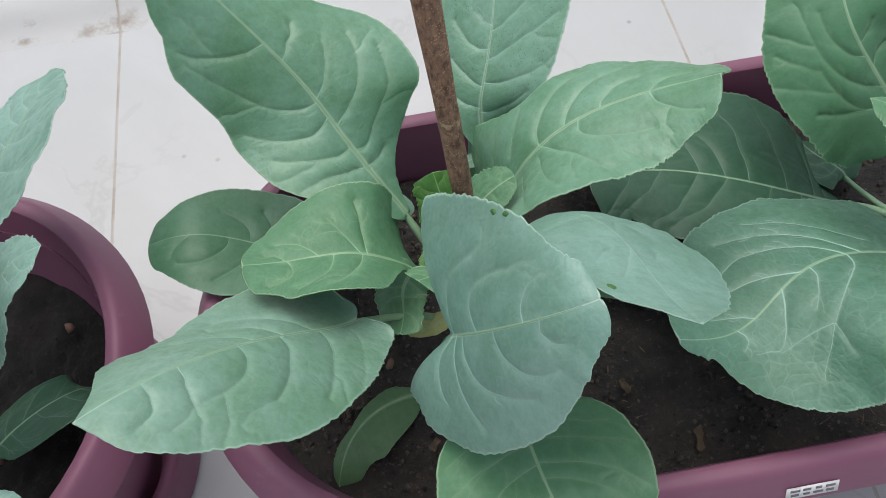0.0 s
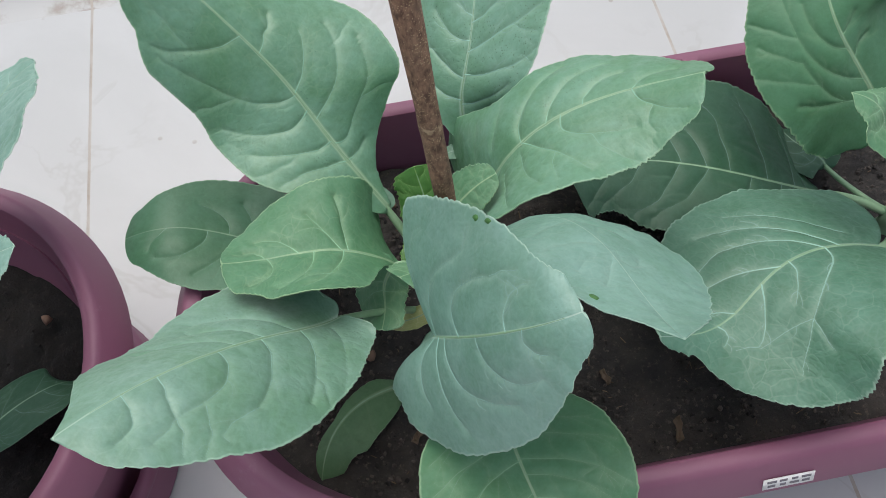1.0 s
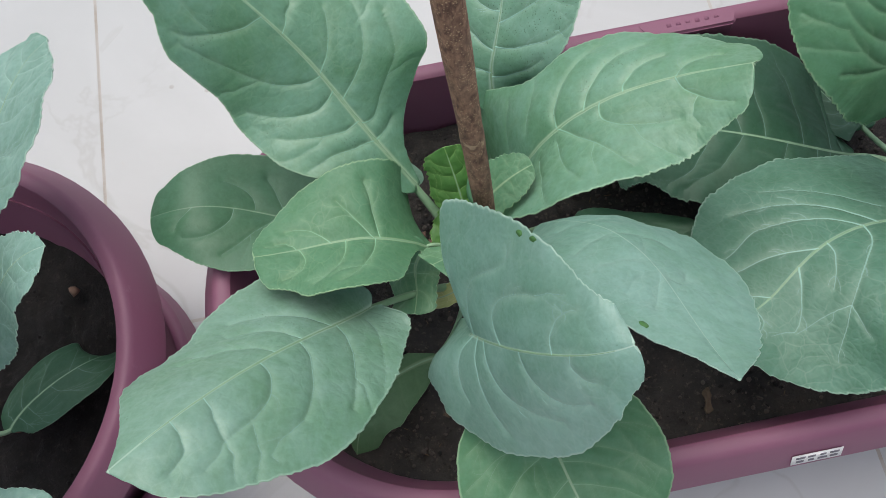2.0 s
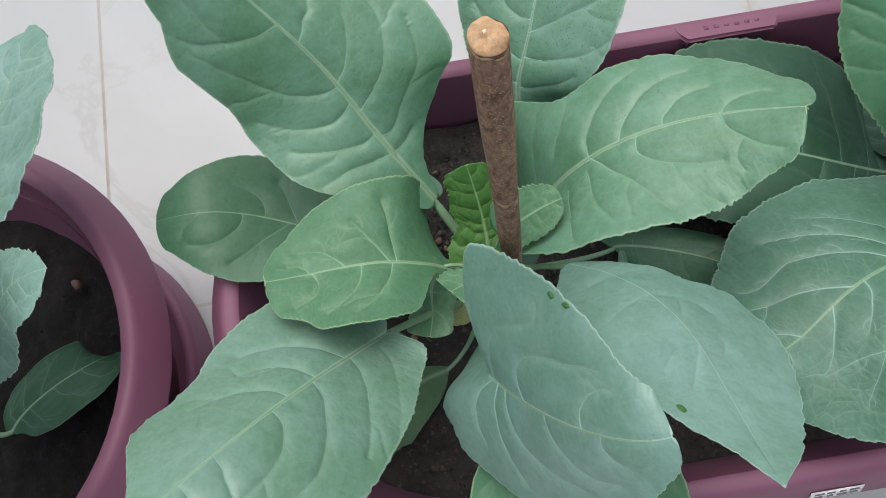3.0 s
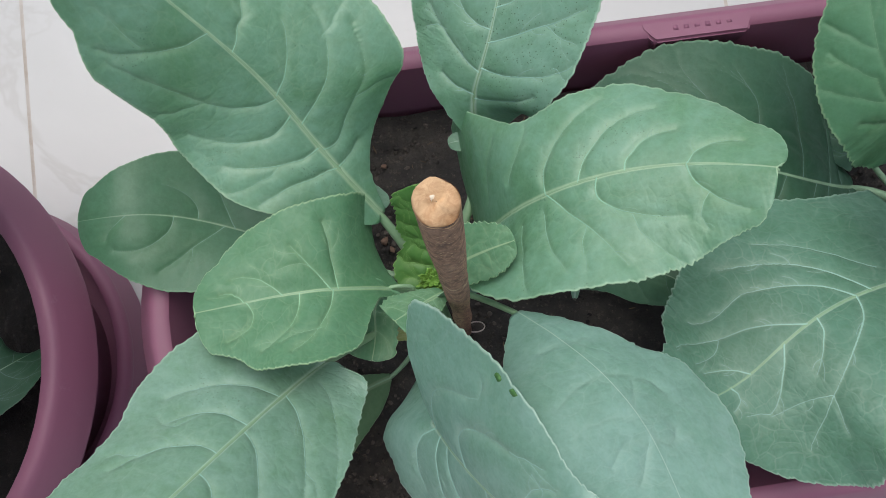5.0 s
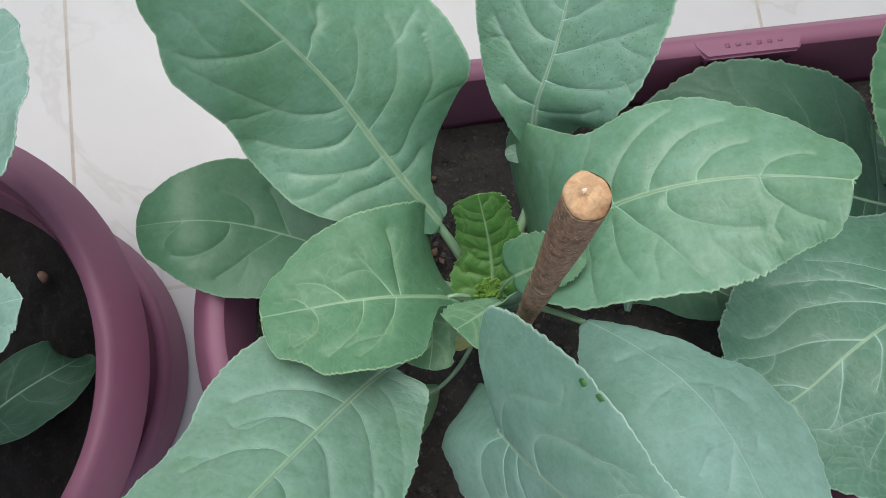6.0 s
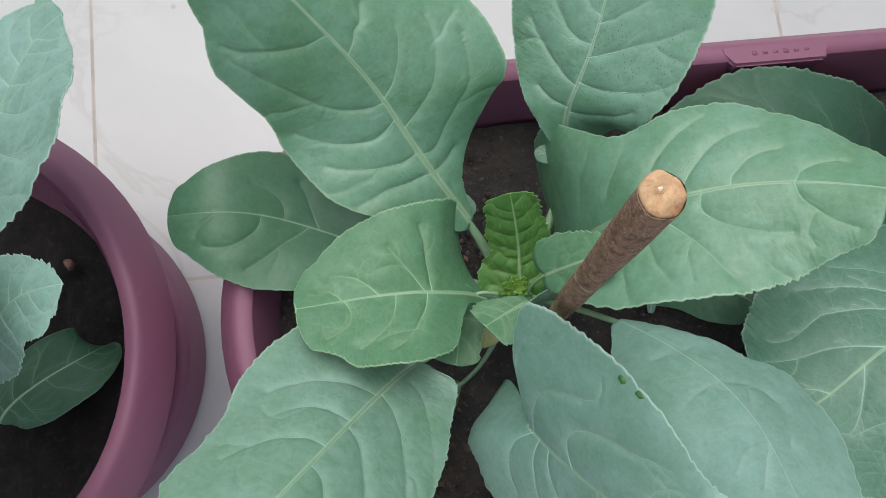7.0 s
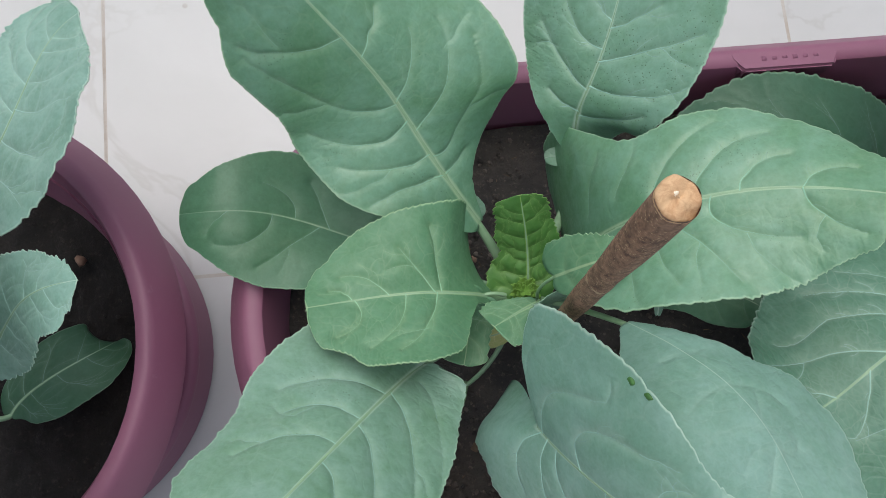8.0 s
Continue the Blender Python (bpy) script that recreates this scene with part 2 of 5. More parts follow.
def bark_material():
    n = Nodes("brown bark")
    obj = n.coords("Object")
    size = n.node("ShaderNodeMapping")
    n.put(size.inputs["Vector"], obj)
    size.inputs["Scale"].default_value = (1.0, 1.0, 0.45)
    long = size.outputs["Vector"]
    fib = n.noise(420.0, 4.0, 0.68, long, 0.3)
    col = n.mix(n.ramp(fib, 0.3, 0.7), (0.090, 0.042, 0.027), (0.320, 0.178, 0.112))
    grey = n.ramp(n.noise(70.0, 4.0, 0.6, long), 0.48, 0.70)
    col = n.mix(n.math("MULTIPLY", grey, 0.35), col, (0.36, 0.225, 0.15))
    spots = n.node("ShaderNodeTexVoronoi", Scale=950.0, Randomness=1.0)
    n.put(spots.inputs["Vector"], obj)
    lent = n.math("MULTIPLY", n.math("SUBTRACT", 1.0, n.ramp(spots.outputs["Distance"], 0.12, 0.42)), n.ramp(n.noise(210.0, 3.0, 0.6, obj), 0.44, 0.58))
    col = n.mix(n.math("MULTIPLY", lent, 0.85), col, (0.55, 0.38, 0.22))
    high = n.node("ShaderNodeSeparateXYZ")
    n.put(high.inputs[0], obj)
    off = n.math("ABSOLUTE", n.math("ADD", n.math("SUBTRACT", high.outputs["Z"], 0.3855), n.math("MULTIPLY_ADD", n.noise(260.0, 3.0, 0.6, obj), 0.008, -0.004)))
    scar = n.math("MULTIPLY", n.math("SUBTRACT", 1.0, n.ramp(off, 0.0008, 0.0028)), n.ramp(n.noise(190.0, 3.0, 0.6, obj), 0.47, 0.60))
    col = n.mix(n.math("MULTIPLY", scar, 0.7), col, (0.56, 0.40, 0.25))
    n.bump(n.math("ADD", fib, n.math("MULTIPLY", lent, 0.5)), 0.4, 0.0010)
    return n.set(Base_Color=col, Roughness=0.75)


def wood_material():
    n = Nodes("cut wood")
    obj = n.coords("Object")
    col = n.mix(n.ramp(n.noise(330.0, 5.0, 0.7, obj, 0.8), 0.3, 0.7), (0.44, 0.25, 0.12), (0.64, 0.43, 0.245))
    n.bump(n.noise(600.0, 3.0, 0.6, obj), 0.4, 0.0008)
    return n.set(Base_Color=col, Roughness=0.7)


def plain(name, colour, rough, variation=0.15):
    n = Nodes(name)
    f = n.noise(120.0, 4.0, 0.6, n.coords("Object"))
    return n.set(Base_Color=n.mix(f, tuple(c * (1 - variation) for c in colour), tuple(min(1, c * (1 + variation)) for c in colour)), Roughness=rough)


def vein_material(name, colour):
    n = Nodes(name)
    obj = n.coords("Object")
    col = n.mix(n.noise(60.0, 3.0, 0.6, obj), tuple(c * 0.9 for c in colour), tuple(c * 1.1 for c in colour))
    col = n.mix(n.attr("thin"), tuple(min(1, c * 1.32) for c in colour), n.mix(0.5, col, tuple(c * 0.84 for c in colour)))
    return n.set(Base_Color=col, Roughness=0.5)


VEINS = {
    leaf_waxy: vein_material("waxy leaf vein", (0.225, 0.405, 0.325)),
    leaf_speckled: vein_material("speckled leaf vein", (0.225, 0.405, 0.325)),
    leaf_bloom_sheen: vein_material("bloomy sheen leaf vein", (0.222, 0.395, 0.332)),
    leaf_green: vein_material("green leaf vein", (0.195, 0.375, 0.255)),
    leaf_plain: vein_material("plain leaf vein", (0.13, 0.255, 0.175)),
    leaf_young: vein_material("young leaf vein", (0.195, 0.370, 0.225)),
    leaf_rich: vein_material("deep green leaf vein", (0.155, 0.315, 0.175)),
    # vein colour darkened along with its blade to stand for shade
    leaf_shaded: vein_material("shade-darkened leaf vein", (0.105, 0.205, 0.145)),
    leaf_frost: vein_material("frosted leaf vein", (0.27, 0.45, 0.385)),
    leaf_dull: vein_material("dull leaf vein", (0.23, 0.39, 0.315)),
    leaf_yellow: vein_material("yellow leaf vein", (0.48, 0.48, 0.24)),
    leaf_olive: vein_material("olive leaf vein", (0.140, 0.255, 0.135)),
    leaf_heart: vein_material("heart leaf vein", (0.18, 0.36, 0.10)),
}
stalk_mat, plastic, tile_mat, grout = stalk_material(), plastic_material(), tile_material(), grout_material()
wall_paint, soil_mat, bark, cut_wood = wall_material(), soil_material("potting soil", 1.0), bark_material(), wood_material()
# left planter: shade inside it painted into soil and crumb colours
shaded_soil, shaded_crumb = soil_material("shade-darkened soil", 0.22), crumb_material("shade-darkened soil crumbs", (0.006, 0.0062, 0.0065), (0.024, 0.0215, 0.0195))
crumb_mat = crumb_material("soil crumbs", (0.016, 0.0152, 0.0148), (0.125, 0.104, 0.088))
chip_mat = crumb_material("straw chips", (0.06, 0.040, 0.026), (0.24, 0.17, 0.10))
stone_mat = crumb_material("clay pebbles", (0.13, 0.065, 0.04), (0.22, 0.14, 0.10))
string_mat = plain("pale string", (0.50, 0.42, 0.38), 0.8)
pith, paper, ink = plain("pith", (0.80, 0.70, 0.55), 0.8), plain("paper label", (0.78, 0.77, 0.76), 0.5), plain("grey print", (0.16, 0.15, 0.17), 0.6)
bite_mat = plain("nibbled green", (0.050, 0.155, 0.035), 0.6)
curd_mat, dry_mat = plain("yellow-green curd", (0.15, 0.30, 0.05), 0.6, 0.45), plain("dry leaf", (0.125, 0.088, 0.058), 0.8, 0.35)


# ---- mesh helpers ----
def part(name, bm, material, parent=None, label="", smooth=True, sharp=0):
    """Links a bmesh or a ready mesh as one object, under a thing if one is given."""
    if isinstance(bm, bmesh.types.BMesh):
        mesh = bpy.data.meshes.new(name)
        bm.to_mesh(mesh)
        bm.free()
    else:
        mesh = bm
    mesh.materials.append(material)
    for p in mesh.polygons:
        p.use_smooth = smooth
    if sharp:
        mesh.set_sharp_from_angle(angle=radians(sharp))
    ob = new(name, mesh)
    if parent is not None:
        ob.parent = parent
    return tagged(ob, label)


def grid_mesh(name, points, closed_u=False, closed_v=False):
    """A mesh from an n x m grid of points."""
    n, m = points.shape[:2]
    mesh = bpy.data.meshes.new(name)
    faces = []
    for i in range(n if closed_u else n - 1):
        a, b = i * m, ((i + 1) % n) * m
        for j in range(m if closed_v else m - 1):
            k = (j + 1) % m
            faces.append((a + j, a + k, b + k, b + j))
    mesh.from_pydata(points.reshape(-1, 3).tolist(), [], faces)
    return mesh


def tube(points, radii, around=12):
    """A grid of rings along a line of points."""
    points, radii = np.asarray(points, float), np.asarray(radii, float)
    t = np.gradient(points, axis=0)
    t /= np.linalg.norm(t, axis=1)[:, None] + 1e-12
    ref = np.array([0.31, 0.17, 0.93]) if abs(t[0, 2]) < 0.85 else np.array([1.0, 0.1, 0.0])
    a = np.cross(t, ref)
    a /= np.linalg.norm(a, axis=1)[:, None]
    b = np.cross(t, a)
    w = np.linspace(0, 2 * math.pi, around, endpoint=False)
    return points[:, None] + radii[:, None, None] * (a[:, None] * np.cos(w)[None, :, None] + b[:, None] * np.sin(w)[None, :, None])


def arc(p, q, r, count):
    """A bow from p over q to r."""
    s = np.linspace(0, 1, count)[:, None]
    p, q, r = (np.asarray(v, float) for v in (p, q, r))
    return p * (1 - s) ** 2 + 2 * q * s * (1 - s) + r * s ** 2


def wave(points, scale, seed):
    return np.array([noise.noise(Vector((x * scale + seed * 7.3, y * scale - seed * 3.1, z * scale + seed))) for x, y, z in points])


def pebble(bm, at, size, rnd, flatness=0.7):
    """A rough lump."""
    made = bmesh.ops.create_icosphere(bm, subdivisions=1, radius=size, matrix=Matrix.Translation(at) @ Euler([rnd.uniform(0, 6) for _ in range(3)]).to_matrix().to_4x4() @ Matrix.Diagonal((1, rnd.uniform(0.6, 1), flatness, 1)))
    for v in made["verts"]:
        v.co += Vector([rnd.uniform(-0.2, 0.2) * size for _ in range(3)])


# ---- leaves ----
STATIONS = np.array([0, 0.08, 0.25, 0.45, 0.65, 0.82, 0.94, 1.0])


def side(widths, folds, curl, sweep):
    """One half of a blade: half-widths along the midrib, fold of the half against the rib, curl across, sweep forward."""
    return dict(w=widths + [0.0], f=folds, c=curl, g=sweep)


def rib_line(p, s):
    """The cubic through four points at thirds, and its tangent."""
    p, k = np.asarray(p, float), (0, 1 / 3, 2 / 3, 1.0)
    line, slope = 0, 0
    for i in range(4):
        u, v, w = (s - k[j] for j in range(4) if j != i)
        den = np.prod([k[i] - k[j] for j in range(4) if j != i])
        line = line + (u * v * w / den)[:, None] * p[i]
        slope = slope + ((u * v + u * w + v * w) / den)[:, None] * p[i]
    return line, slope


def profile(y, s):
    """Monotone curve through the half-widths."""
    x, y = STATIONS, np.asarray(y, float)
    h = np.diff(x)
    d = np.diff(y) / h
    m = np.r_[d[0], [2 * a * b / (a + b) if a * b > 0 else 0.0 for a, b in zip(d[:-1], d[1:])], d[-1]]
    i = np.clip(np.searchsorted(x, s) - 1, 0, len(h) - 1)
    t = (s - x[i]) / h[i]
    return (1 + 2 * t) * (1 - t) ** 2 * y[i] + t * (1 - t) ** 2 * h[i] * m[i] + t * t * (3 - 2 * t) * y[i + 1] + t * t * (t - 1) * h[i] * m[i + 1]


def bow(a, s):
    return a[0] * (1 - s) * (1 - 2 * s) + a[1] * 4 * s * (1 - s) + a[2] * s * (2 * s - 1)


def leaf(plant, material, label, seed, veins, quilt, teeth, crown, stalk, up, rib, roll, left, right, spread=(0.25, 0.75), rib_show=1.0, blunt=0.7, bulge=0.3, sag=0.0, sunk=0.0, crenate=0.0, lobes=0.0, bites=(), laterals=(), puff=(0.0, 0.0, 0.0), name="leaf"):
    """A blade along its midrib, with swollen fields between the veins, and a stalk that runs on as its midrib."""
    length = np.linalg.norm(np.diff(np.asarray(rib), axis=0), axis=1).sum()
    n, half = int(np.clip(length * 1800, 70, 270)), int(np.clip(length * 480, 24, 64))
    s = 1 - (1 - np.linspace(0, 1, n)) ** 1.6
    s[-1] = 0.9995
    p, d = rib_line(rib, s)
    t = d / np.linalg.norm(d, axis=1)[:, None]
    b = np.cross(t, up)
    b /= np.linalg.norm(b, axis=1)[:, None]
    up_n = np.cross(b, t)
    turn = (roll[0] + (roll[1] - roll[0]) * s)[:, None]
    b, up_n = b * np.cos(turn) + up_n * np.sin(turn), up_n * np.cos(turn) - b * np.sin(turn)
    v = np.concatenate([-np.linspace(1, 0, half + 1) ** 0.9, (np.linspace(0, 1, half + 1) ** 0.9)[1:]])
    pts, flat = np.zeros((n, len(v), 3)), np.zeros((n, len(v), 2))
    rnd = random.Random(seed)
    for j, x in enumerate(v):
        h, a = (right, abs(x)) if x >= 0 else (left, abs(x))
        w = profile(h["w"], s)
        w = np.where(s > 0.90, w * (1 - blunt) + blunt * profile(h["w"], np.array([0.90]))[0] * np.sqrt(np.maximum(0, 1 - ((s - 0.90) / 0.1) ** 2)), w)
        ragged = np.array([noise.noise(Vector((q * 48, seed * 5.0, 1 if x > 0 else 4))) + 0.6 * noise.noise(Vector((q * 95, seed * 9.0, 2 if x > 0 else 7))) for q in s * length / 0.15])
        fine = np.abs(np.sin(s * length * (980 + 60 * math.sin(seed)) + 2.5 * ragged)) ** 1.4
        w = w + (ragged * teeth * 2.4 + (fine - 0.5) * crenate + lobes * w * np.sin(s * 15 + seed + (1.0 if x > 0 else 0.0))) * a * np.minimum(1, w / 0.01)
        f, c, g = bow(h["f"], s), h["c"][0] + (h["c"][1] - h["c"][0]) * s, h["g"][0] + (h["g"][1] - h["g"][0]) * s
        an = f + c * a / 2
        pts[:, j] = p + b * (math.copysign(1, x) * w * a * np.cos(an))[:, None] + up_n * (w * a * np.sin(an))[:, None] + t * (g * w * a - bulge * w[0] * 4 * a * (1 - a) * np.exp(-s / 0.05))[:, None]
        if x > 0:
            pts[:, j] += np.asarray(puff) * (4 * a * (1 - a) * np.exp(-s / 0.12))[:, None]
        flat[:, j, 0], flat[:, j, 1] = s * length + g * w * a, math.copysign(1, x) * w * a
    du, dv = np.gradient(pts, axis=0), np.gradient(pts, axis=1)
    nor = np.cross(dv, du)
    size = np.linalg.norm(nor, axis=2)[..., None]
    nor = np.where(size > 1e-12, nor / (size + 1e-15), up_n[:, None])
    nor *= np.sign((nor * up_n[:, None]).sum(-1).mean()) or 1
    edge = np.abs(v)[None, :]
    # veins: laterals that bend towards the tip, forks near the margin, cross veins between them
    lines = []
    wide = max(max(left["w"]), max(right["w"]))
    for s0, a0, sm, am, s1, a1 in laterals:
        primary = abs(a0) < 0.16
        a0 = 0.0 if primary else a0
        first, whole = math.hypot(sm - s0, am - a0), math.hypot(sm - s0, am - a0) + math.hypot(s1 - sm, a1 - am)
        m, tau = first / whole, np.linspace(0, 1, 18)
        wig = (0.0035 * np.sin(tau * rnd.uniform(5, 9) + rnd.uniform(0, 6)) + 0.0015 * np.sin(tau * rnd.uniform(14, 20))) * np.sin(math.pi * tau)
        l0, lm, l1 = (tau - m) * (tau - 1) / m, tau * (tau - 1) / (m * (m - 1)), tau * (tau - m) / (1 - m)
        ss, aa = np.clip(s0 * l0 + sm * lm + s1 * l1 + wig, 0, 0.975), np.clip(a0 * l0 + am * lm + a1 * l1, -0.97, 0.97)
        r = stalk * (rnd.uniform(0.13, 0.17) * (1.4 - 0.6 * s0) if primary else rnd.uniform(0.07, 0.09))
        lines.append((ss, aa, r, 0.35 if primary else 0.5))
        for _ in range(3 if primary else 1):
            m, turned = rnd.randint(5, 14), rnd.choice((-1, 1)) * rnd.uniform(0.6, 1.0)
            da, db = (ss[m + 1] - ss[m - 1]) * length, (aa[m + 1] - aa[m - 1]) * wide
            size = rnd.uniform(0.006, 0.013) / (math.hypot(da, db) + 1e-9)
            tau = np.linspace(0, 1, 9)
            bent = turned * (1 - 0.5 * tau)
            fs, fa = da * np.cos(bent) - db * np.sin(bent), da * np.sin(bent) + db * np.cos(bent)
            fa = aa[m] + fa * size * tau / wide
            if np.abs(fa).max() < 0.95 and np.sign(fa[-1]) == np.sign(aa[m]):
                lines.append((np.clip(ss[m] + fs * size * tau / length, 0, 0.975), fa, r * 0.38, 0.4))
    for sign, h in ((1, right), (-1, left)) if not laterals else ():
        row = []
        for i in range(veins):
            k = (i + 0.35 + rnd.uniform(-0.28, 0.28) + (0.35 if sign > 0 else 0.0)) / veins
            k = 0.02 + 0.86 * min(k, 1.0) ** 1.1
            tau = np.linspace(0, 1, 18)
            ahead = (spread[0] + (spread[1] - spread[0]) * k + rnd.uniform(-0.12, 0.12)) * profile(h["w"], np.array([k]))[0] / length
            wig = 0.010 * np.sin(tau * rnd.uniform(5, 9) + rnd.uniform(0, 6)) + 0.007 * np.sin(tau * rnd.uniform(11, 17) + rnd.uniform(0, 6))
            stop = rnd.uniform(0.80, 0.95)
            ss = k + ahead * (0.42 * tau + 0.58 * tau ** 2.2) + wig * tau
            row.append((np.clip(ss, 0.0, 0.965), sign * tau * stop, stalk * rnd.uniform(0.10, 0.15) * (1.5 - 0.7 * k)))
        lines += [(ss, aa, r, 0.35) for ss, aa, r in row]
        for i, (ss, aa, r) in enumerate(row):
            for _ in range(rnd.choice((1, 2, 2))):
                m = rnd.randint(6, 13)
                tau = np.linspace(0, 1, 9)
                to = np.clip(ss[-1] + rnd.choice((-0.75, 0.55, 0.8)) * 0.6 / veins, 0.0, 0.965)
                da, db = ss[m + 1] - ss[m - 1], aa[m + 1] - aa[m - 1]
                reach = (sign * rnd.uniform(0.72, 0.92) - aa[m]) / (db + 1e-9)
                straight, bent = ss[m] + da * reach * tau, ss[m] + (to - ss[m]) * tau
                lines.append((np.clip(straight * (1 - tau) + bent * tau, 0, 0.965), aa[m] + db * reach * tau, r * 0.55, 0.4))
            if i + 1 < len(row):
                s2, a2, _ = row[i + 1]
                for _ in range(rnd.choice((2, 3, 3))):
                    m, q = rnd.randint(3, 16), rnd.randint(-2, 3)
                    q = min(max(m + q, 2), 17)
                    tau = np.linspace(0, rnd.choice((1.0, 1.0, 0.62)), 9)
                    swing = rnd.uniform(-0.10, 0.10) * np.sin(math.pi * tau)
                    lines.append((ss[m] + (s2[q] - ss[m]) * tau + 0.03 * np.sin(3 * math.pi * tau) / veins, aa[m] + (a2[q] - aa[m]) * tau + swing, r * 0.30, 0.6))
    def place(grid, ss, aa):
        x, y = np.interp(ss, s, np.arange(n)), np.interp(aa, v, np.arange(len(v)))
        i, j = np.clip(x.astype(int), 0, n - 2), np.clip(y.astype(int), 0, len(v) - 2)
        x, y = (x - i)[:, None], (y - j)[:, None]
        return (grid[i, j] * (1 - x) + grid[i + 1, j] * x) * (1 - y) + (grid[i, j + 1] * (1 - x) + grid[i + 1, j + 1] * x) * y
    dense = []
    for ss, aa, r, _ in lines:
        k = np.linspace(0, len(ss) - 1, len(ss) * 3)
        dense.append(place(pts, np.interp(k, np.arange(len(ss)), ss), np.interp(k, np.arange(len(aa)), aa)))
    main = np.vstack([d for d, l in zip(dense, lines) if len(l[0]) == 18 and l[3] == 0.35])
    second = np.vstack([d for d, l in zip(dense, lines) if len(l[0]) == 18])
    dense = np.vstack(dense)
    verts = pts.reshape(-1, 3)
    def distance(to):
        out = np.empty(len(verts))
        for i in range(0, len(verts), 1500):
            d2 = (verts[i:i + 1500] ** 2).sum(1)[:, None] + (to ** 2).sum(1)[None] - 2 * verts[i:i + 1500] @ to.T
            out[i:i + 1500] = np.sqrt(np.maximum(d2.min(1), 0))
        return out.reshape(n, -1)
    far, wide_gap = distance(dense), distance(main)
    gap = distance(second) if laterals else wide_gap
    lump = (wave(verts, 60, seed) + 0.55 * wave(verts, 125, seed + 20)).reshape(n, -1)
    strong = np.clip((0.95 if laterals else 0.75) + (0.6 if laterals else 1.1) * wave(verts, 28, seed + 60), 0.3 if laterals else 0.15, 1.5).reshape(n, -1)
    roll_wave = wave(verts, 17, seed + 40).reshape(n, -1)
    fade = np.minimum(1, edge / 0.15) * np.minimum(1, (1 - s[:, None]) / 0.06)
    ruffle = np.sin(s * length * 260 + seed)[:, None] * edge ** 6 * teeth * 0.9
    lift = quilt * (0.40 - np.exp(-(wide_gap / 0.0042) ** 0.95)) * fade * strong + (0.28 + 0.25 * sunk) * quilt * (0.5 - np.exp(-far / 0.0024)) * fade * strong
    lift = lift - 0.35 * quilt * np.exp(-far / 0.0013) * fade * strong + quilt * 0.40 * lump * (0.35 + 0.65 * edge) + quilt * 0.9 * roll_wave * edge + ruffle
    if laterals:
        lift = quilt * fade * strong * (0.34 - 0.62 * np.exp(-wide_gap / 0.0027) - 0.42 * np.exp(-gap / 0.0017) - 0.12 * np.exp(-far / 0.0014))
        lift = lift + quilt * (0.34 * lump * (0.35 + 0.65 * edge) + 0.8 * roll_wave * edge) + ruffle
    pts = pts + nor * (lift * np.minimum(1, np.maximum(s, 0.02) / 0.1)[:, None])[..., None]
    mesh = grid_mesh(name, pts)
    for key, data in (("near", (1 - 0.6 * sunk) * strong ** 0.5 * (0.6 * np.exp(-far / 0.0009) + 0.4 * np.exp(-wide_gap / 0.0016))), ("rib", np.broadcast_to(rib_show * ((1 - s[:, None]) + 0.12), (n, len(v)))), ("edge", np.broadcast_to(np.maximum(edge, (s[:, None] > 0.996) * 1.0), (n, len(v))))):
        layer = mesh.attributes.new(key, "FLOAT", "POINT")
        layer.data.foreach_set("value", np.ascontiguousarray(data, dtype=np.float32).ravel())
    uv = mesh.uv_layers.new(name="leaf")
    idx = np.empty(len(mesh.loops), dtype=np.int32)
    mesh.loops.foreach_get("vertex_index", idx)
    uv.data.foreach_set("uv", flat.reshape(-1, 2)[idx].astype(np.float32).ravel())
    blade = part(name, mesh, material, plant, label)
    thick = blade.modifiers.new("thickness", "SOLIDIFY")
    thick.thickness, thick.offset = 0.0005, 0.0
    # stalk and midrib in one tapering tube
    k = np.linspace(0.0, 0.93, 40)
    q, dq = rib_line(rib, k)
    at = np.interp(k, s, np.arange(n))
    i0 = np.clip(at.astype(int), 0, n - 2)
    mid_pts, mid_nor = pts[:, half], nor[:, half]
    fr = (at - i0)[:, None]
    q = mid_pts[i0] * (1 - fr) + mid_pts[i0 + 1] * fr
    qn = mid_nor[i0]
    rad = stalk * (1 - k) ** 0.9 * 0.62 + 0.00022
    q = q - qn * (rad * 0.86 - 0.00026 * min(1.0, rib_show) + (0.0005 if rib_show < 0.5 else 0.0))[:, None]
    if crown is not None:
        c0, e = np.asarray(crown, float), q[0]
        gap = np.linalg.norm(e - c0)
        bend = e - dq[0] / np.linalg.norm(dq[0]) * gap * 0.5
        bend = bend * 0.6 + (c0 + e) * 0.2
        bend[2] -= sag
        bend[2] = max(bend[2], min(c0[2], e[2]) + 0.002)
        foot = arc(c0, bend, e, 14)[:-1]
        q, rad = np.vstack([foot, q]), np.concatenate([np.linspace(stalk * 1.05, rad[0], 14)[:-1], rad])
    part("stalk", grid_mesh("stalk", tube(q, rad, 10), closed_v=True), stalk_mat, blade, "pale green leaf stalk and midrib")
    for x, y, z in bites:
        i = int(((pts.reshape(-1, 3) - (x, y, z)) ** 2).sum(1).argmin())
        at, facing = Vector(pts.reshape(-1, 3)[i]), Vector(nor.reshape(-1, 3)[i]).normalized()
        along = Vector(np.gradient(pts, axis=0).reshape(-1, 3)[i])
        along = (along - facing * along.dot(facing)).normalized()
        turned = Matrix((along, facing.cross(along), facing)).transposed().to_4x4()
        hole, dice = bmesh.new(), random.Random(i)
        outline = [(a, dice.uniform(0.75, 1.15)) for a in np.linspace(0, 2 * math.pi, 11)[:-1]]
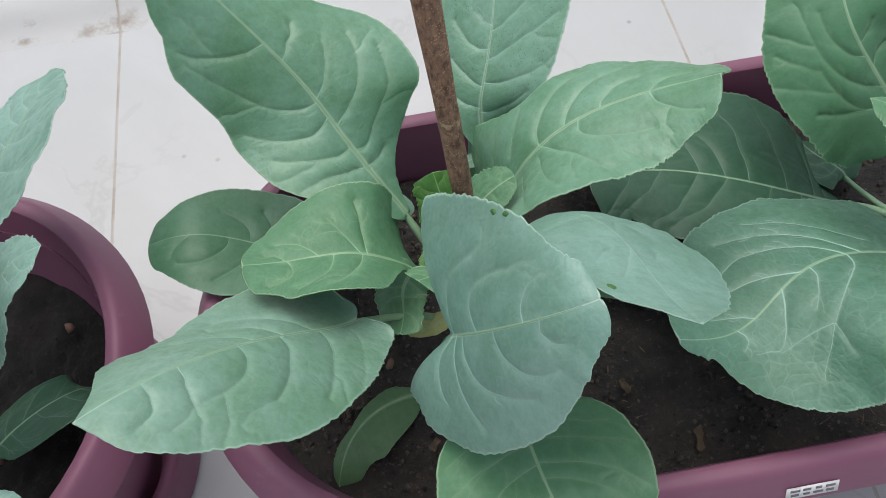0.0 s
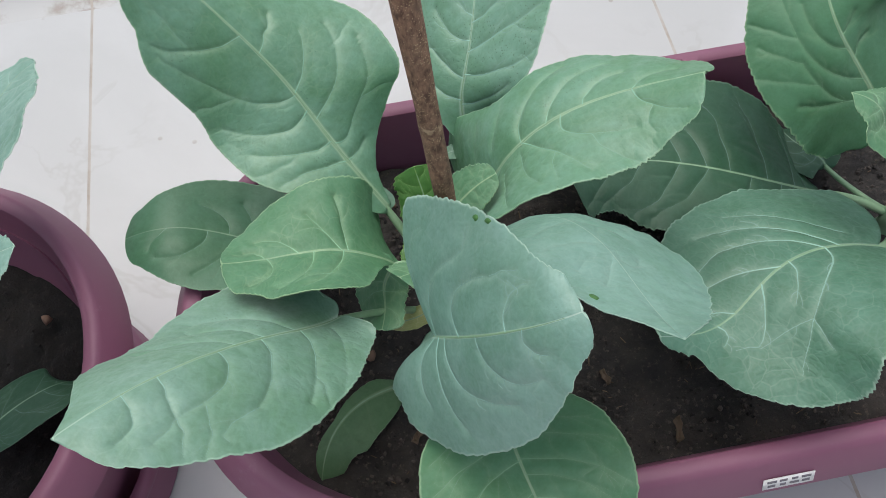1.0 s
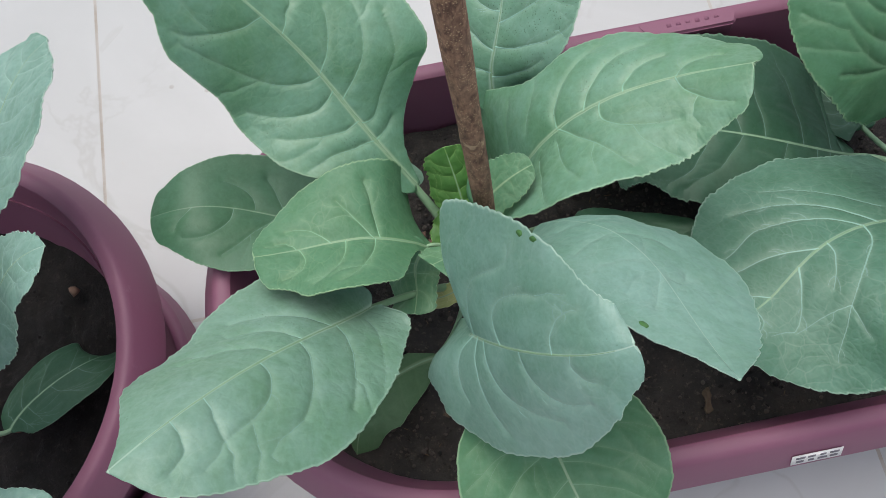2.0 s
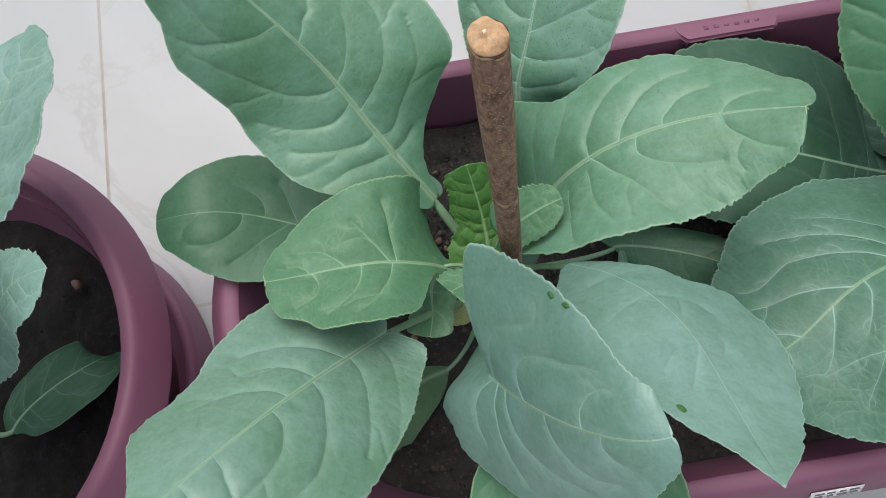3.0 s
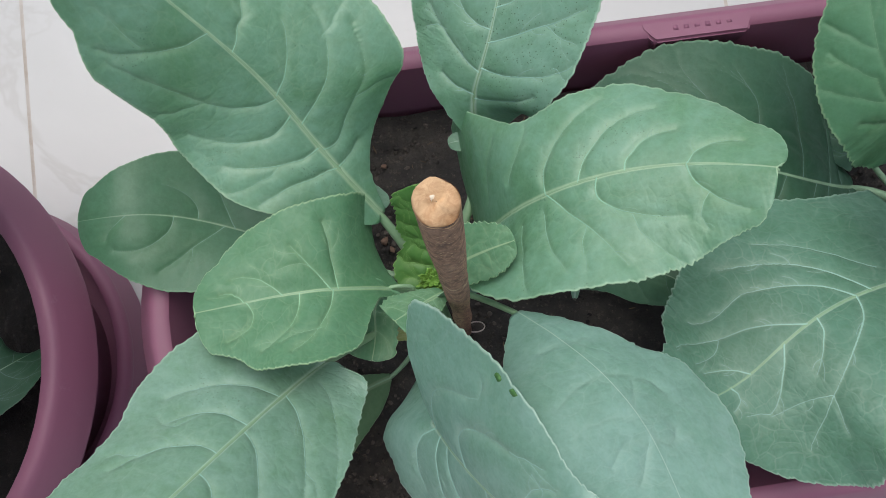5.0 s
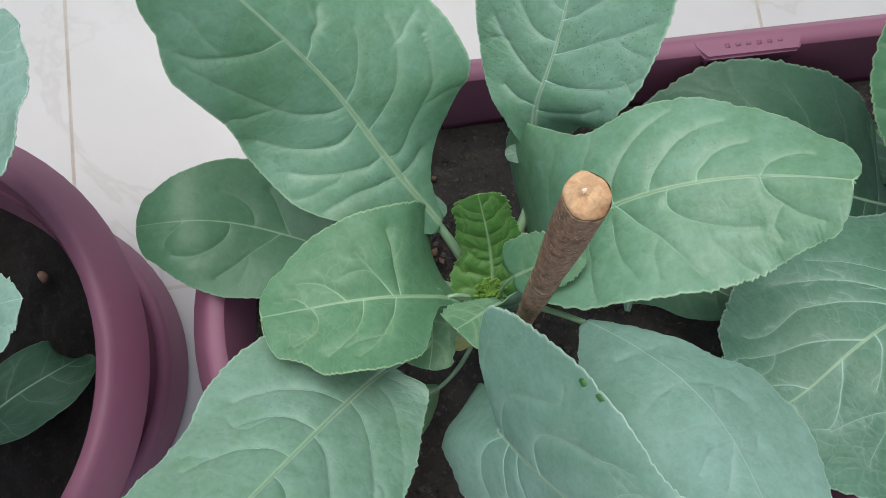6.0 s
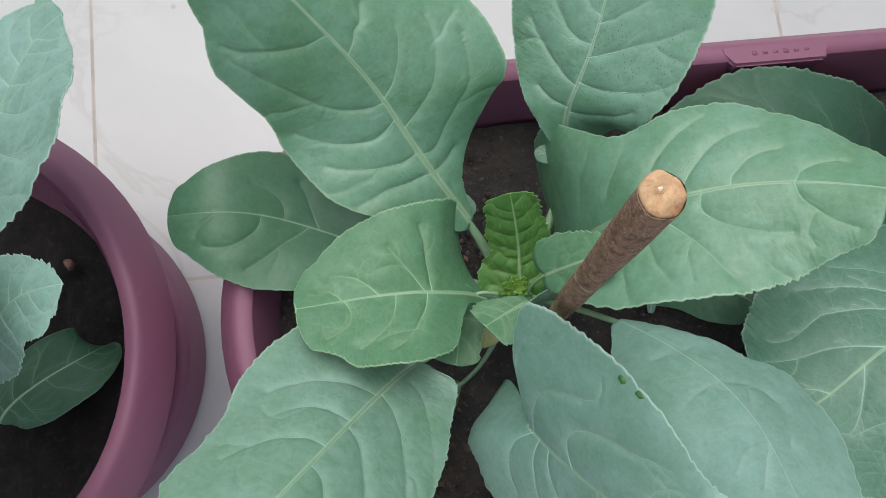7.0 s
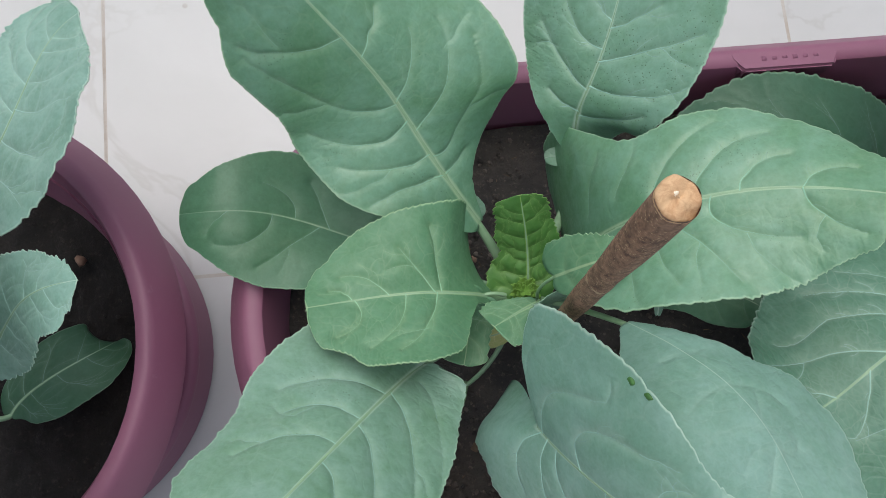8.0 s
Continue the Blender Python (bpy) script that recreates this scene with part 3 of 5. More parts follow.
        cap = [hole.verts.new((0.0021 * q * math.cos(a), 0.0012 * q * math.sin(a), 0.0003)) for a, q in outline]
        low = [hole.verts.new((0.0023 * q * math.cos(a), 0.0014 * q * math.sin(a), -0.0004)) for a, q in outline]
        hole.faces.new(cap)
        for j in range(10):
            hole.faces.new((low[j], low[(j + 1) % 10], cap[(j + 1) % 10], cap[j]))
        hole.transform(Matrix.Translation(at) @ turned @ Matrix.Translation((0, 0, 0.00025)))
        part("bite_mark", hole, bite_mat, blade, "nibbled bright green spot")
    vv, ff, thin = [], [], []
    for ss, aa, r, end in lines:
        if end == 0.6 and sunk > 0.55:
            continue
        k = np.linspace(0, len(ss) - 1, len(ss) * 3)
        ss, aa = np.interp(k, np.arange(len(ss)), ss), np.interp(k, np.arange(len(aa)), aa)
        at, up_at = place(pts, ss, aa), place(nor, ss, aa)
        rr = np.maximum(r * np.linspace(1, end, len(ss)) * (1 - 0.25 * sunk), 0.00007)
        ring = tube(at + up_at * (0.00027 - 0.00010 * sunk - rr * 0.55)[:, None], rr, 5)
        k = len(vv)
        vv += ring.reshape(-1, 3).tolist()
        thin += np.repeat(np.linspace(0.0 if laterals else 0.5, 0.9, len(ss)) if end == 0.35 else np.linspace(0.6 if end == 0.5 else 1.0, 1.0, len(ss)), 5).tolist()
        ff += [(k + i * 5 + j, k + i * 5 + (j + 1) % 5, k + (i + 1) * 5 + (j + 1) % 5, k + (i + 1) * 5 + j) for i in range(len(ss) - 1) for j in range(5)]
    net = bpy.data.meshes.new("venation")
    net.from_pydata(vv, [], ff)
    net.attributes.new("thin", "FLOAT", "POINT").data.foreach_set("value", np.array(thin, dtype=np.float32))
    part("venation", net, VEINS[material], blade, "pale branching leaf veins")
    return blade


# ---- floor and wall ----
TILE, JOINT = 0.600, 0.003
floor = part("floor", grid_mesh("floor", np.array([[(x, y, -0.0001) for x in (-30, 30)] for y in (-30, 30)])), grout)
tagged(floor, "terrace floor of white tiles with dirty joints", "floor", kind="structure")
cove = [(0.484, -0.0006), (0.495, 0.0006), (0.507, 0.0038), (0.519, 0.0095), (0.531, 0.0155), (0.545, 0.0200), (0.565, 0.0222), (0.60, 0.0230), (1.2, 0.0235), (1.2, -0.010)]
bed = grid_mesh("kerb", np.array([[(x, y, z - 0.0005) for y, z in cove] for x in (-5.2, -1.5, 0.0, 1.5, 5.2)]))
kerb = tagged(part("kerb", bed, grout), "low coved white kerb with brown dirt stains", "kerb", kind="structure")
for i in range(-8, 9):
    x = -0.2345 + TILE * i
    part("kerb_tile", grid_mesh("kerb_tile", np.array([[(x + JOINT / 2 + (TILE - JOINT) * q, y, z) for y, z in cove] for q in (0.0, 0.5, 1.0)])), wall_paint, kerb)


# ---- planters ----
def stadium(x0, x1, y0, r, z, count=36):
    """A ring with round ends between x0 and x1."""
    w = np.linspace(-math.pi / 2, math.pi / 2, count)
    e = np.stack([x1 + r * np.cos(w), y0 + r * np.sin(w), np.full(count, z)], 1)
    a = np.stack([x0 - r * np.cos(w), y0 - r * np.sin(w), np.full(count, z)], 1)
    run = np.linspace(0, 1, 26)[1:-1, None]
    return np.vstack([e, e[-1] * (1 - run) + a[0] * run, a, a[-1] * (1 - run) + e[0] * run])


def planter(x0, x1, y0, flare, lip_edge, inner, label):
    thing = tagged(new("planter"), label, "planter", group="oval planters")
    shell = [(0.004, 0.006), (0.096, 0.006), (0.101, 0.003), (0.104, 0.007), (0.1065, 0.03), (0.1335, 0.174), (0.1300, 0.176), (0.1035, 0.03), (0.099, 0.011), (0.004, 0.011)]
    part("shell", grid_mesh("shell", np.array([stadium(x0, x1, y0, r, z) for r, z in shell]), closed_v=True), plastic, thing, sharp=24)
    lip = [(0.1330, 0.1725), (flare - 0.0023, 0.1745), (flare, 0.1765), (flare - 0.0002, 0.1795), (lip_edge, 0.1985), (lip_edge - 0.0020, 0.2010), (lip_edge - 0.0045, 0.2018), (inner + 0.0020, 0.2015), (inner, 0.2000), (inner - 0.0012, 0.196), (inner - 0.0067, 0.172), (inner - 0.0081, 0.1500), (inner - 0.0040, 0.150)]
    part("rim", grid_mesh("rim", np.array([stadium(x0, x1, y0, r, z) for r, z in lip]), closed_v=True), plastic, thing, "rounded flared plum rim", sharp=36)
    return thing


main_planter = planter(0.0545, 0.458, -0.0045, 0.1550, 0.1445, 0.1325, "long oval plum plastic planter filled with dark soil")
left_planter = planter(-0.68, -0.2860, -0.004, 0.1590, 0.1480, 0.1372, "oval plum plastic planter on a drip tray")


def box(bm, size, at, bevel=0.0, turn=None):
    m = Matrix.Translation(at) @ (turn or Matrix()) @ Matrix.Diagonal((*size, 1))
    made = bmesh.ops.create_cube(bm, size=1.0, matrix=m)
    if bevel:
        edges = list({e for v in made["verts"] for e in v.link_edges})
        bmesh.ops.bevel(bm, geom=edges, offset=bevel, segments=2, affect="EDGES")


# raised tab on the far rim with worn lettering, label on the near rim
tab = bmesh.new()
outline = [(0.2150, 0.1375), (0.2850, 0.1375), (0.2842, 0.1320), (0.2808, 0.1242), (0.2228, 0.1242), (0.2160, 0.1320)]
low = [tab.verts.new((x, y, 0.1860)) for x, y in outline]
top = [tab.verts.new((x, y, 0.2021)) for x, y in outline]
tab.faces.new(low[::-1])
tab.faces.new(top)
for i in range(6):
    tab.faces.new((low[i], low[(i + 1) % 6], top[(i + 1) % 6], top[i]))
bmesh.ops.recalc_face_normals(tab, faces=tab.faces)
bmesh.ops.bevel(tab, geom=list(tab.edges), offset=0.0016, segments=3, affect="EDGES")
tab_ob = part("rim_tab", tab, plastic, main_planter, "wider tab of the rim with worn raised lettering", sharp=50)
for i in range(6):
    bar = bmesh.new()
    box(bar, (0.0032, 0.0030 - 0.0006 * (i % 3), 0.0004), (0.2365 + i * 0.0066, 0.1315, 0.2021), 0.00015)
    part("raised_mark", bar, plastic, tab_ob)
sticker = bmesh.new()
box(sticker, (0.030, 0.0085, 0.0005), (0.2415, -0.1568, 0.1856), 0.0, Matrix.Rotation(radians(63), 4, "X"))
sticker_ob = part("paper_label", sticker, paper, main_planter, "small white printed paper label")
for i in range(4):
    for k in range(2):
        bar = bmesh.new()
        tilt = Matrix.Rotation(radians(63), 4, "X")
        box(bar, (0.0055 - 0.001 * ((i + k) % 3), 0.0016, 0.0003), Vector((0.2415, -0.1568, 0.1856)) + tilt @ Vector((-0.010 + i * 0.0067, 0.0018 - k * 0.0034, 0.0004)), 0.0, tilt)
        part("print_bar", bar, ink, sticker_ob)

tray = tagged(new("drip_tray"), "plum plastic drip tray under the planter", "drip tray")
tray_wall = [(0.004, 0.001), (0.130, 0.001), (0.1345, 0.003), (0.1355, 0.010), (0.1325, 0.038), (0.1275, 0.038), (0.1290, 0.010), (0.004, 0.0025)]
tray_lip = [(0.1322, 0.036), (0.1335, 0.041), (0.1325, 0.0465), (0.1305, 0.0485), (0.1255, 0.0490), (0.1238, 0.0475), (0.1240, 0.043), (0.1270, 0.036)]
part("bowl", grid_mesh("bowl", np.array([stadium(-0.68, -0.2865, 0.002, r, z) for r, z in tray_wall]), closed_v=True), plastic, tray, sharp=30)
part("rim", grid_mesh("rim", np.array([stadium(-0.68, -0.2865, 0.002, r, z) for r, z in tray_lip]), closed_v=True, closed_u=True), plastic, tray, "rounded rim of the tray", sharp=48)


# ---- soil ----
def soil(x0, x1, y0, level, seed, material, label):
    """A lumpy bed of soil."""
    r = 0.1252
    rings = np.linspace(0.0, 1.0, 60)
    edge = stadium(x0, x1, y0, r, level, 60)
    spine = np.stack([np.clip(edge[:, 0], x0, x1), np.full(len(edge), y0), np.full(len(edge), level)], 1)
    pts = np.array([spine * (1 - k) + edge * k for k in rings])
    flat = pts.reshape(-1, 3)
    lift = 0.006 * wave(flat, 14, seed) + 0.0045 * wave(flat, 45, seed + 3) + 0.0028 * wave(flat, 130, seed + 6) + 0.0015 * wave(flat, 300, seed + 9)
    flat[:, 2] += lift
    return tagged(part("soil", grid_mesh("soil", pts, closed_v=True), material), label, "soil", kind="stuff")


SOIL = 0.150
soil(0.053, 0.458, -0.008, SOIL, 3, soil_mat, "dark lumpy potting soil in the planter")
soil(-0.68, -0.2860, -0.004, 0.128, 8, shaded_soil, "nearly black lumpy potting soil in the planter, darkened for shade")


def lumps(name, material, count, x0, x1, y0, level, sizes, seed, label, chip=False):
    """Loose bits scattered over a bed of soil, as one mesh."""
    rnd, verts, faces = random.Random(seed), [], []
    base = bmesh.new()
    bmesh.ops.create_icosphere(base, subdivisions=1, radius=1.0)
    shape, tris = [v.co.copy() for v in base.verts], [[v.index for v in f.verts] for f in base.faces]
    base.free()
    while count > 0:
        x, y = rnd.uniform(x0 - 0.12, x1 + 0.12), rnd.uniform(-0.12, 0.12)
        dx = max(x0 - x, 0, x - x1)
        if math.hypot(dx, y) > 0.117:
            continue
        count -= 1
        s = rnd.uniform(*sizes)
        turn = Euler([rnd.uniform(0, 6.3) for _ in range(3)]).to_matrix() if not chip else Euler((rnd.uniform(-0.3, 0.3), rnd.uniform(-0.3, 0.3), rnd.uniform(0, 6.3))).to_matrix()
        scale = Vector((1, rnd.uniform(0.6, 1), rnd.uniform(0.5, 0.9))) if not chip else Vector((rnd.uniform(1.5, 3.2), 0.3, 0.22))
        at = Vector((x, y0 + y, level + 0.001 + 0.006 * noise.noise(Vector((x * 14 + seed, y * 14, 0)))))
        k = len(verts)
        verts += [at + s * (turn @ Vector((c.x * scale.x, c.y * scale.y, c.z * scale.z)) + Vector([rnd.uniform(-0.18, 0.18) for _ in range(3)]) * (0.3 if chip else 1)) for c in shape]
        faces += [[i + k for i in f] for f in tris]
    mesh = bpy.data.meshes.new(name)
    mesh.from_pydata([tuple(v) for v in verts], [], faces)
    return tagged(part(name, mesh, material, smooth=False), label, "soil", kind="stuff")


lumps("soil_crumbs", crumb_mat, 5500, 0.053, 0.458, -0.008, SOIL, (0.0004, 0.0023), 5, "loose dark soil crumbs on the bed")
lumps("soil_crumbs", shaded_crumb, 700, -0.68, -0.2860, -0.004, 0.128, (0.0004, 0.0017), 6, "loose dark soil crumbs on the bed")
lumps("straw_chips", chip_mat, 480, 0.053, 0.458, -0.008, SOIL, (0.0006, 0.0017), 7, "dry brown plant bits on the soil", True)

# ---- plants ----
main_plant = tagged(new("cauliflower_plant"), "young cauliflower plant with broad waxy blue-green leaves", "plant", group="cauliflower plants")
second_plant = tagged(new("cauliflower_plant"), "young cauliflower plant with very broad leaves in the same planter", "plant", group="cauliflower plants")
third_plant = tagged(new("cauliflower_plant"), "young cauliflower plant in the planter with the drip tray", "plant", group="cauliflower plants")


def stem(plant, foot, top, radius):
    mid = ((foot[0] + top[0]) / 2 + 0.002, (foot[1] + top[1]) / 2, (foot[2] + top[2]) / 2)
    line = arc(foot, mid, top, 16)
    k = np.linspace(0, 1, 16)
    rad = radius * (1.05 - 0.25 * k + 0.10 * np.sin(k * 17)) * np.where(k > 0.97, 0.5, 1.0)
    part("stem", grid_mesh("stem", tube(line, rad, 14), closed_v=True), stalk_mat, plant, "thick pale green stem")


stem(main_plant, (0.071, 0.0, SOIL - 0.012), (0.070, -0.001, 0.212), 0.0085)
stem(second_plant, (0.386, 0.0, SOIL - 0.012), (0.385, 0.0, 0.195), 0.0085)
stem(third_plant, (-0.275, -0.02, 0.116), (-0.275, -0.02, 0.190), 0.0080)

leaf(main_plant, leaf_green, "large broad green leaf with pale ribs standing up", seed=1, veins=8, quilt=0.0015, teeth=0.0002, crown=(0.070, 0.0, 0.195), stalk=0.0034, up=[0.0, 0.0, 1.0], spread=(0.5, 1.0), rib_show=1.8, sunk=0.35, crenate=0.0003,
     laterals=[(0.47, -0.02, 0.56, -0.45, 0.68, -0.63), (0.68, -0.63, 0.77, -0.73, 0.84, -0.82), (0.61, -0.56, 0.63, -0.77, 0.66, -0.93), (0.38, -0.03, 0.36, -0.49, 0.51, -0.84), (0.22, -0.03, 0.24, -0.43, 0.32, -0.79), (0.24, -0.41, 0.23, -0.78, 0.25, -0.99), (0.14, -0.01, 0.17, -0.49, 0.18, -0.92), (0.76, -0, 0.79, -0.4, 0.86, -0.81), (0.82, -0.49, 0.86, -0.52, 0.91, -0.64), (0.48, 0, 0.59, 0.24, 0.7, 0.44), (0.32, 0.03, 0.45, 0.35, 0.68, 0.66), (0.6, 0.54, 0.63, 0.71, 0.65, 0.85), (0.21, 0.08, 0.33, 0.57, 0.59, 0.78), (0.33, 0.57, 0.35, 0.77, 0.34, 0.99), (0.14, 0.15, 0.15, 0.41, 0.17, 0.64), (0.69, -0.01, 0.73, 0.18, 0.78, 0.42)],
     rib=[[0.0473, 0.038, 0.2319], [0.0151, 0.0786, 0.2763], [-0.0052, 0.1022, 0.3054], [-0.0585, 0.1444, 0.3676]], roll=[-0.136, 0.077],
     left=side([0.0092, 0.0287, 0.0508, 0.0546, 0.0498, 0.0483, 0.0247], [0.405, -0.344, -0.099], [-0.215, -0.332], [0.184, 0.105]),
     right=side([0.0046, 0.0128, 0.0395, 0.0615, 0.0633, 0.0455, 0.0246], [-0.221, 0.394, -0.544], [-0.296, -0.343], [-0.187, -0.386]))
leaf(main_plant, leaf_waxy, "small rounded lobe at the base of the large leaf", seed=31, veins=3, quilt=0.0003, teeth=0.0001, crown=None, stalk=0.0005, up=[0.1, -0.2, 1.0], rib_show=0.1, sunk=1.0,
     rib=[[0.0400, 0.0560, 0.2300], [0.0435, 0.0510, 0.2275], [0.0470, 0.0465, 0.2245], [0.0500, 0.0425, 0.2215]], roll=[0.0, 0.0],
     left=side([0.0030, 0.0040, 0.0048, 0.0056, 0.0060, 0.0052, 0.0036], [0.1, 0.1, 0.0], [-0.2, -0.2], [0.0, 0.1]),
     right=side([0.0030, 0.0040, 0.0044, 0.0048, 0.0052, 0.0048, 0.0034], [0.1, 0.1, 0.0], [-0.2, -0.2], [0.0, 0.1]), name="leaf_lobe")
leaf(main_plant, leaf_waxy, "small rounded lobe at the base of the grey-green leaf", seed=32, veins=3, quilt=0.0003, teeth=0.0001, crown=None, stalk=0.0005, up=[0.1, -0.2, 1.0], rib_show=0.1, sunk=1.0,
     rib=[[0.1030, 0.0715, 0.2270], [0.0985, 0.0728, 0.2262], [0.0945, 0.0735, 0.2250], [0.0895, 0.0735, 0.2230]], roll=[0.0, 0.0],
     left=side([0.0034, 0.0044, 0.0052, 0.0056, 0.0054, 0.0046, 0.0032], [0.1, 0.1, 0.0], [-0.2, -0.2], [0.0, 0.1]),
     right=side([0.0034, 0.0044, 0.0050, 0.0052, 0.0050, 0.0044, 0.0030], [0.1, 0.1, 0.0], [-0.2, -0.2], [0.0, 0.1]), name="leaf_lobe")
leaf(main_plant, leaf_plain, "smooth dark green oval leaf low on the plant", seed=2, veins=5, quilt=0.0012, teeth=0.0002, crown=(0.070, 0.0, 0.195), stalk=0.0026, up=[0.0, 0.0, 1.0], rib_show=0.6, sunk=0.6,
     laterals=[(0.35, 0.03, 0.4, 0.31, 0.53, 0.5), (0.19, 0.05, 0.25, 0.28, 0.32, 0.6), (0.47, -0.06, 0.53, -0.32, 0.8, -0.63), (0.23, -0.04, 0.36, -0.41, 0.53, -0.76), (0.74, -0.07, 0.81, -0.2, 0.85, -0.49), (0.36, -0.41, 0.36, -0.57, 0.4, -0.81)],
     rib=[[-0.0039, 0.032, 0.1991], [-0.0539, 0.0538, 0.2032], [-0.0846, 0.0591, 0.2156], [-0.1192, 0.0613, 0.2096]], roll=[-0.18, 0.053],
     left=side([0.0159, 0.0298, 0.0406, 0.0426, 0.0378, 0.0278, 0.016], [0.635, 0.019, -0.011], [-0.049, -0.22], [-0.196, 0.199]),
     right=side([0.0164, 0.0292, 0.0387, 0.0376, 0.0306, 0.0233, 0.0143], [0.461, 0.131, -0.034], [-0.094, -0.207], [-0.085, 0.197]))
leaf(main_plant, leaf_young, "fresh green spoon-shaped leaf with a toothed margin", seed=3, veins=6, quilt=0.0021, teeth=0.0002, crown=(0.070, 0.0, 0.195), stalk=0.0028, up=[0.0, 0.0, 1.0], crenate=0.0009,
     laterals=[(0.33, 0.03, 0.48, 0.27, 0.6, 0.55), (0.62, -0.03, 0.71, 0.19, 0.86, 0.47), (0.29, 0.05, 0.37, 0.34, 0.46, 0.73), (0.82, -0.04, 0.86, 0.2, 0.91, 0.33), (0.32, -0.02, 0.37, -0.41, 0.51, -0.77), (0.52, -0.05, 0.53, -0.33, 0.69, -0.72), (0.81, -0.05, 0.77, -0.26, 0.88, -0.69), (0.38, -0.49, 0.49, -0.54, 0.58, -0.62), (0.47, 0.24, 0.54, 0.32, 0.65, 0.31)],
     rib=[[0.0507, -0.003, 0.2283], [0.0188, -0.0023, 0.2612], [-0.0078, -0.0027, 0.2672], [-0.0434, -0.0062, 0.2773]], roll=[-0.026, -0.083],
     left=side([0.0042, 0.0051, 0.0345, 0.042, 0.0401, 0.0283, 0.0194], [-0.092, 0.363, -0.143], [0.393, 0.228], [0.219, 0.284]),
     right=side([0.0066, 0.0276, 0.05, 0.0456, 0.0405, 0.032, 0.0156], [-0.698, 0.145, -0.43], [0.091, -0.05], [-0.555, -0.025]))
leaf(main_plant, leaf_young, "hanging basal lobe of the spoon-shaped leaf", seed=23, veins=3, quilt=0.0006, teeth=0.0006, crown=(0.058, -0.003, 0.228), stalk=0.0012, up=[-0.309, -0.722, 0.619], crenate=0.0008,
     rib=[[0.0455, -0.003, 0.2334], [0.0375, -0.0096, 0.222], [0.0363, -0.0192, 0.2197], [0.0321, -0.0383, 0.2254]], roll=[0.013, 0.09],
     left=side([0.0122, 0.0134, 0.0142, 0.0148, 0.014, 0.0123, 0.0116], [0.202, 0.109, -0.006], [-0.198, -0.201], [-0.095, 0.13]),
     right=side([0.0121, 0.0143, 0.0161, 0.017, 0.0157, 0.0142, 0.0144], [0.195, 0.14, 0.033], [-0.194, -0.18], [-0.096, 0.11]))
leaf(main_plant, leaf_waxy, "large blue-green waxy leaf arching outward", seed=4, veins=7, quilt=0.0016, teeth=0.0004, crown=(0.066, -0.010, 0.168), stalk=0.0026, up=[0.0, 0.0, 1.0], blunt=0.0, rib_show=1.5, sag=0.02, sunk=0.3, crenate=0.0003,
     laterals=[(0.87, 0.07, 0.87, -0.25, 0.92, -0.6), (0.79, -0.06, 0.8, -0.28, 0.81, -0.46), (0.63, -0.07, 0.75, -0.42, 0.81, -0.48), (0.81, -0.48, 0.84, -0.6, 0.87, -0.69), (0.75, -0.46, 0.78, -0.74, 0.81, -0.97), (0.48, -0.05, 0.56, -0.4, 0.66, -0.62), (0.66, -0.62, 0.71, -0.66, 0.76, -0.85), (0.29, -0.11, 0.45, -0.61, 0.55, -0.83), (0.17, -0.25, 0.31, -0.71, 0.46, -0.97), (0.81, -0.49, 0.82, -0.66, 0.84, -0.91), (0.47, -0.66, 0.5, -0.86, 0.53, -0.99), (0.31, 0.04, 0.38, 0.43, 0.49, 0.73), (0.46, 0.04, 0.48, 0.36, 0.55, 0.58), (0.57, 0.03, 0.6, 0.41, 0.71, 0.71), (0.65, 0.57, 0.66, 0.71, 0.68, 0.83), (0.48, 0.36, 0.53, 0.44, 0.54, 0.69)],
     rib=[[0.0102, -0.0368, 0.2498], [-0.0105, -0.0517, 0.2775], [-0.0401, -0.0778, 0.3298], [-0.0845, -0.1161, 0.3716]], roll=[-0.174, -0.214],
     left=side([0.0082, 0.023, 0.0333, 0.0464, 0.0535, 0.0401, 0.0227], [0.599, -0.155, -0.149], [-0.095, -0.306], [-0.521, 0.236]),
     right=side([0.0139, 0.034, 0.0516, 0.0579, 0.0483, 0.0469, 0.0152], [0.52, -0.167, -0.265], [-0.139, -0.362], [-0.034, -0.116]))
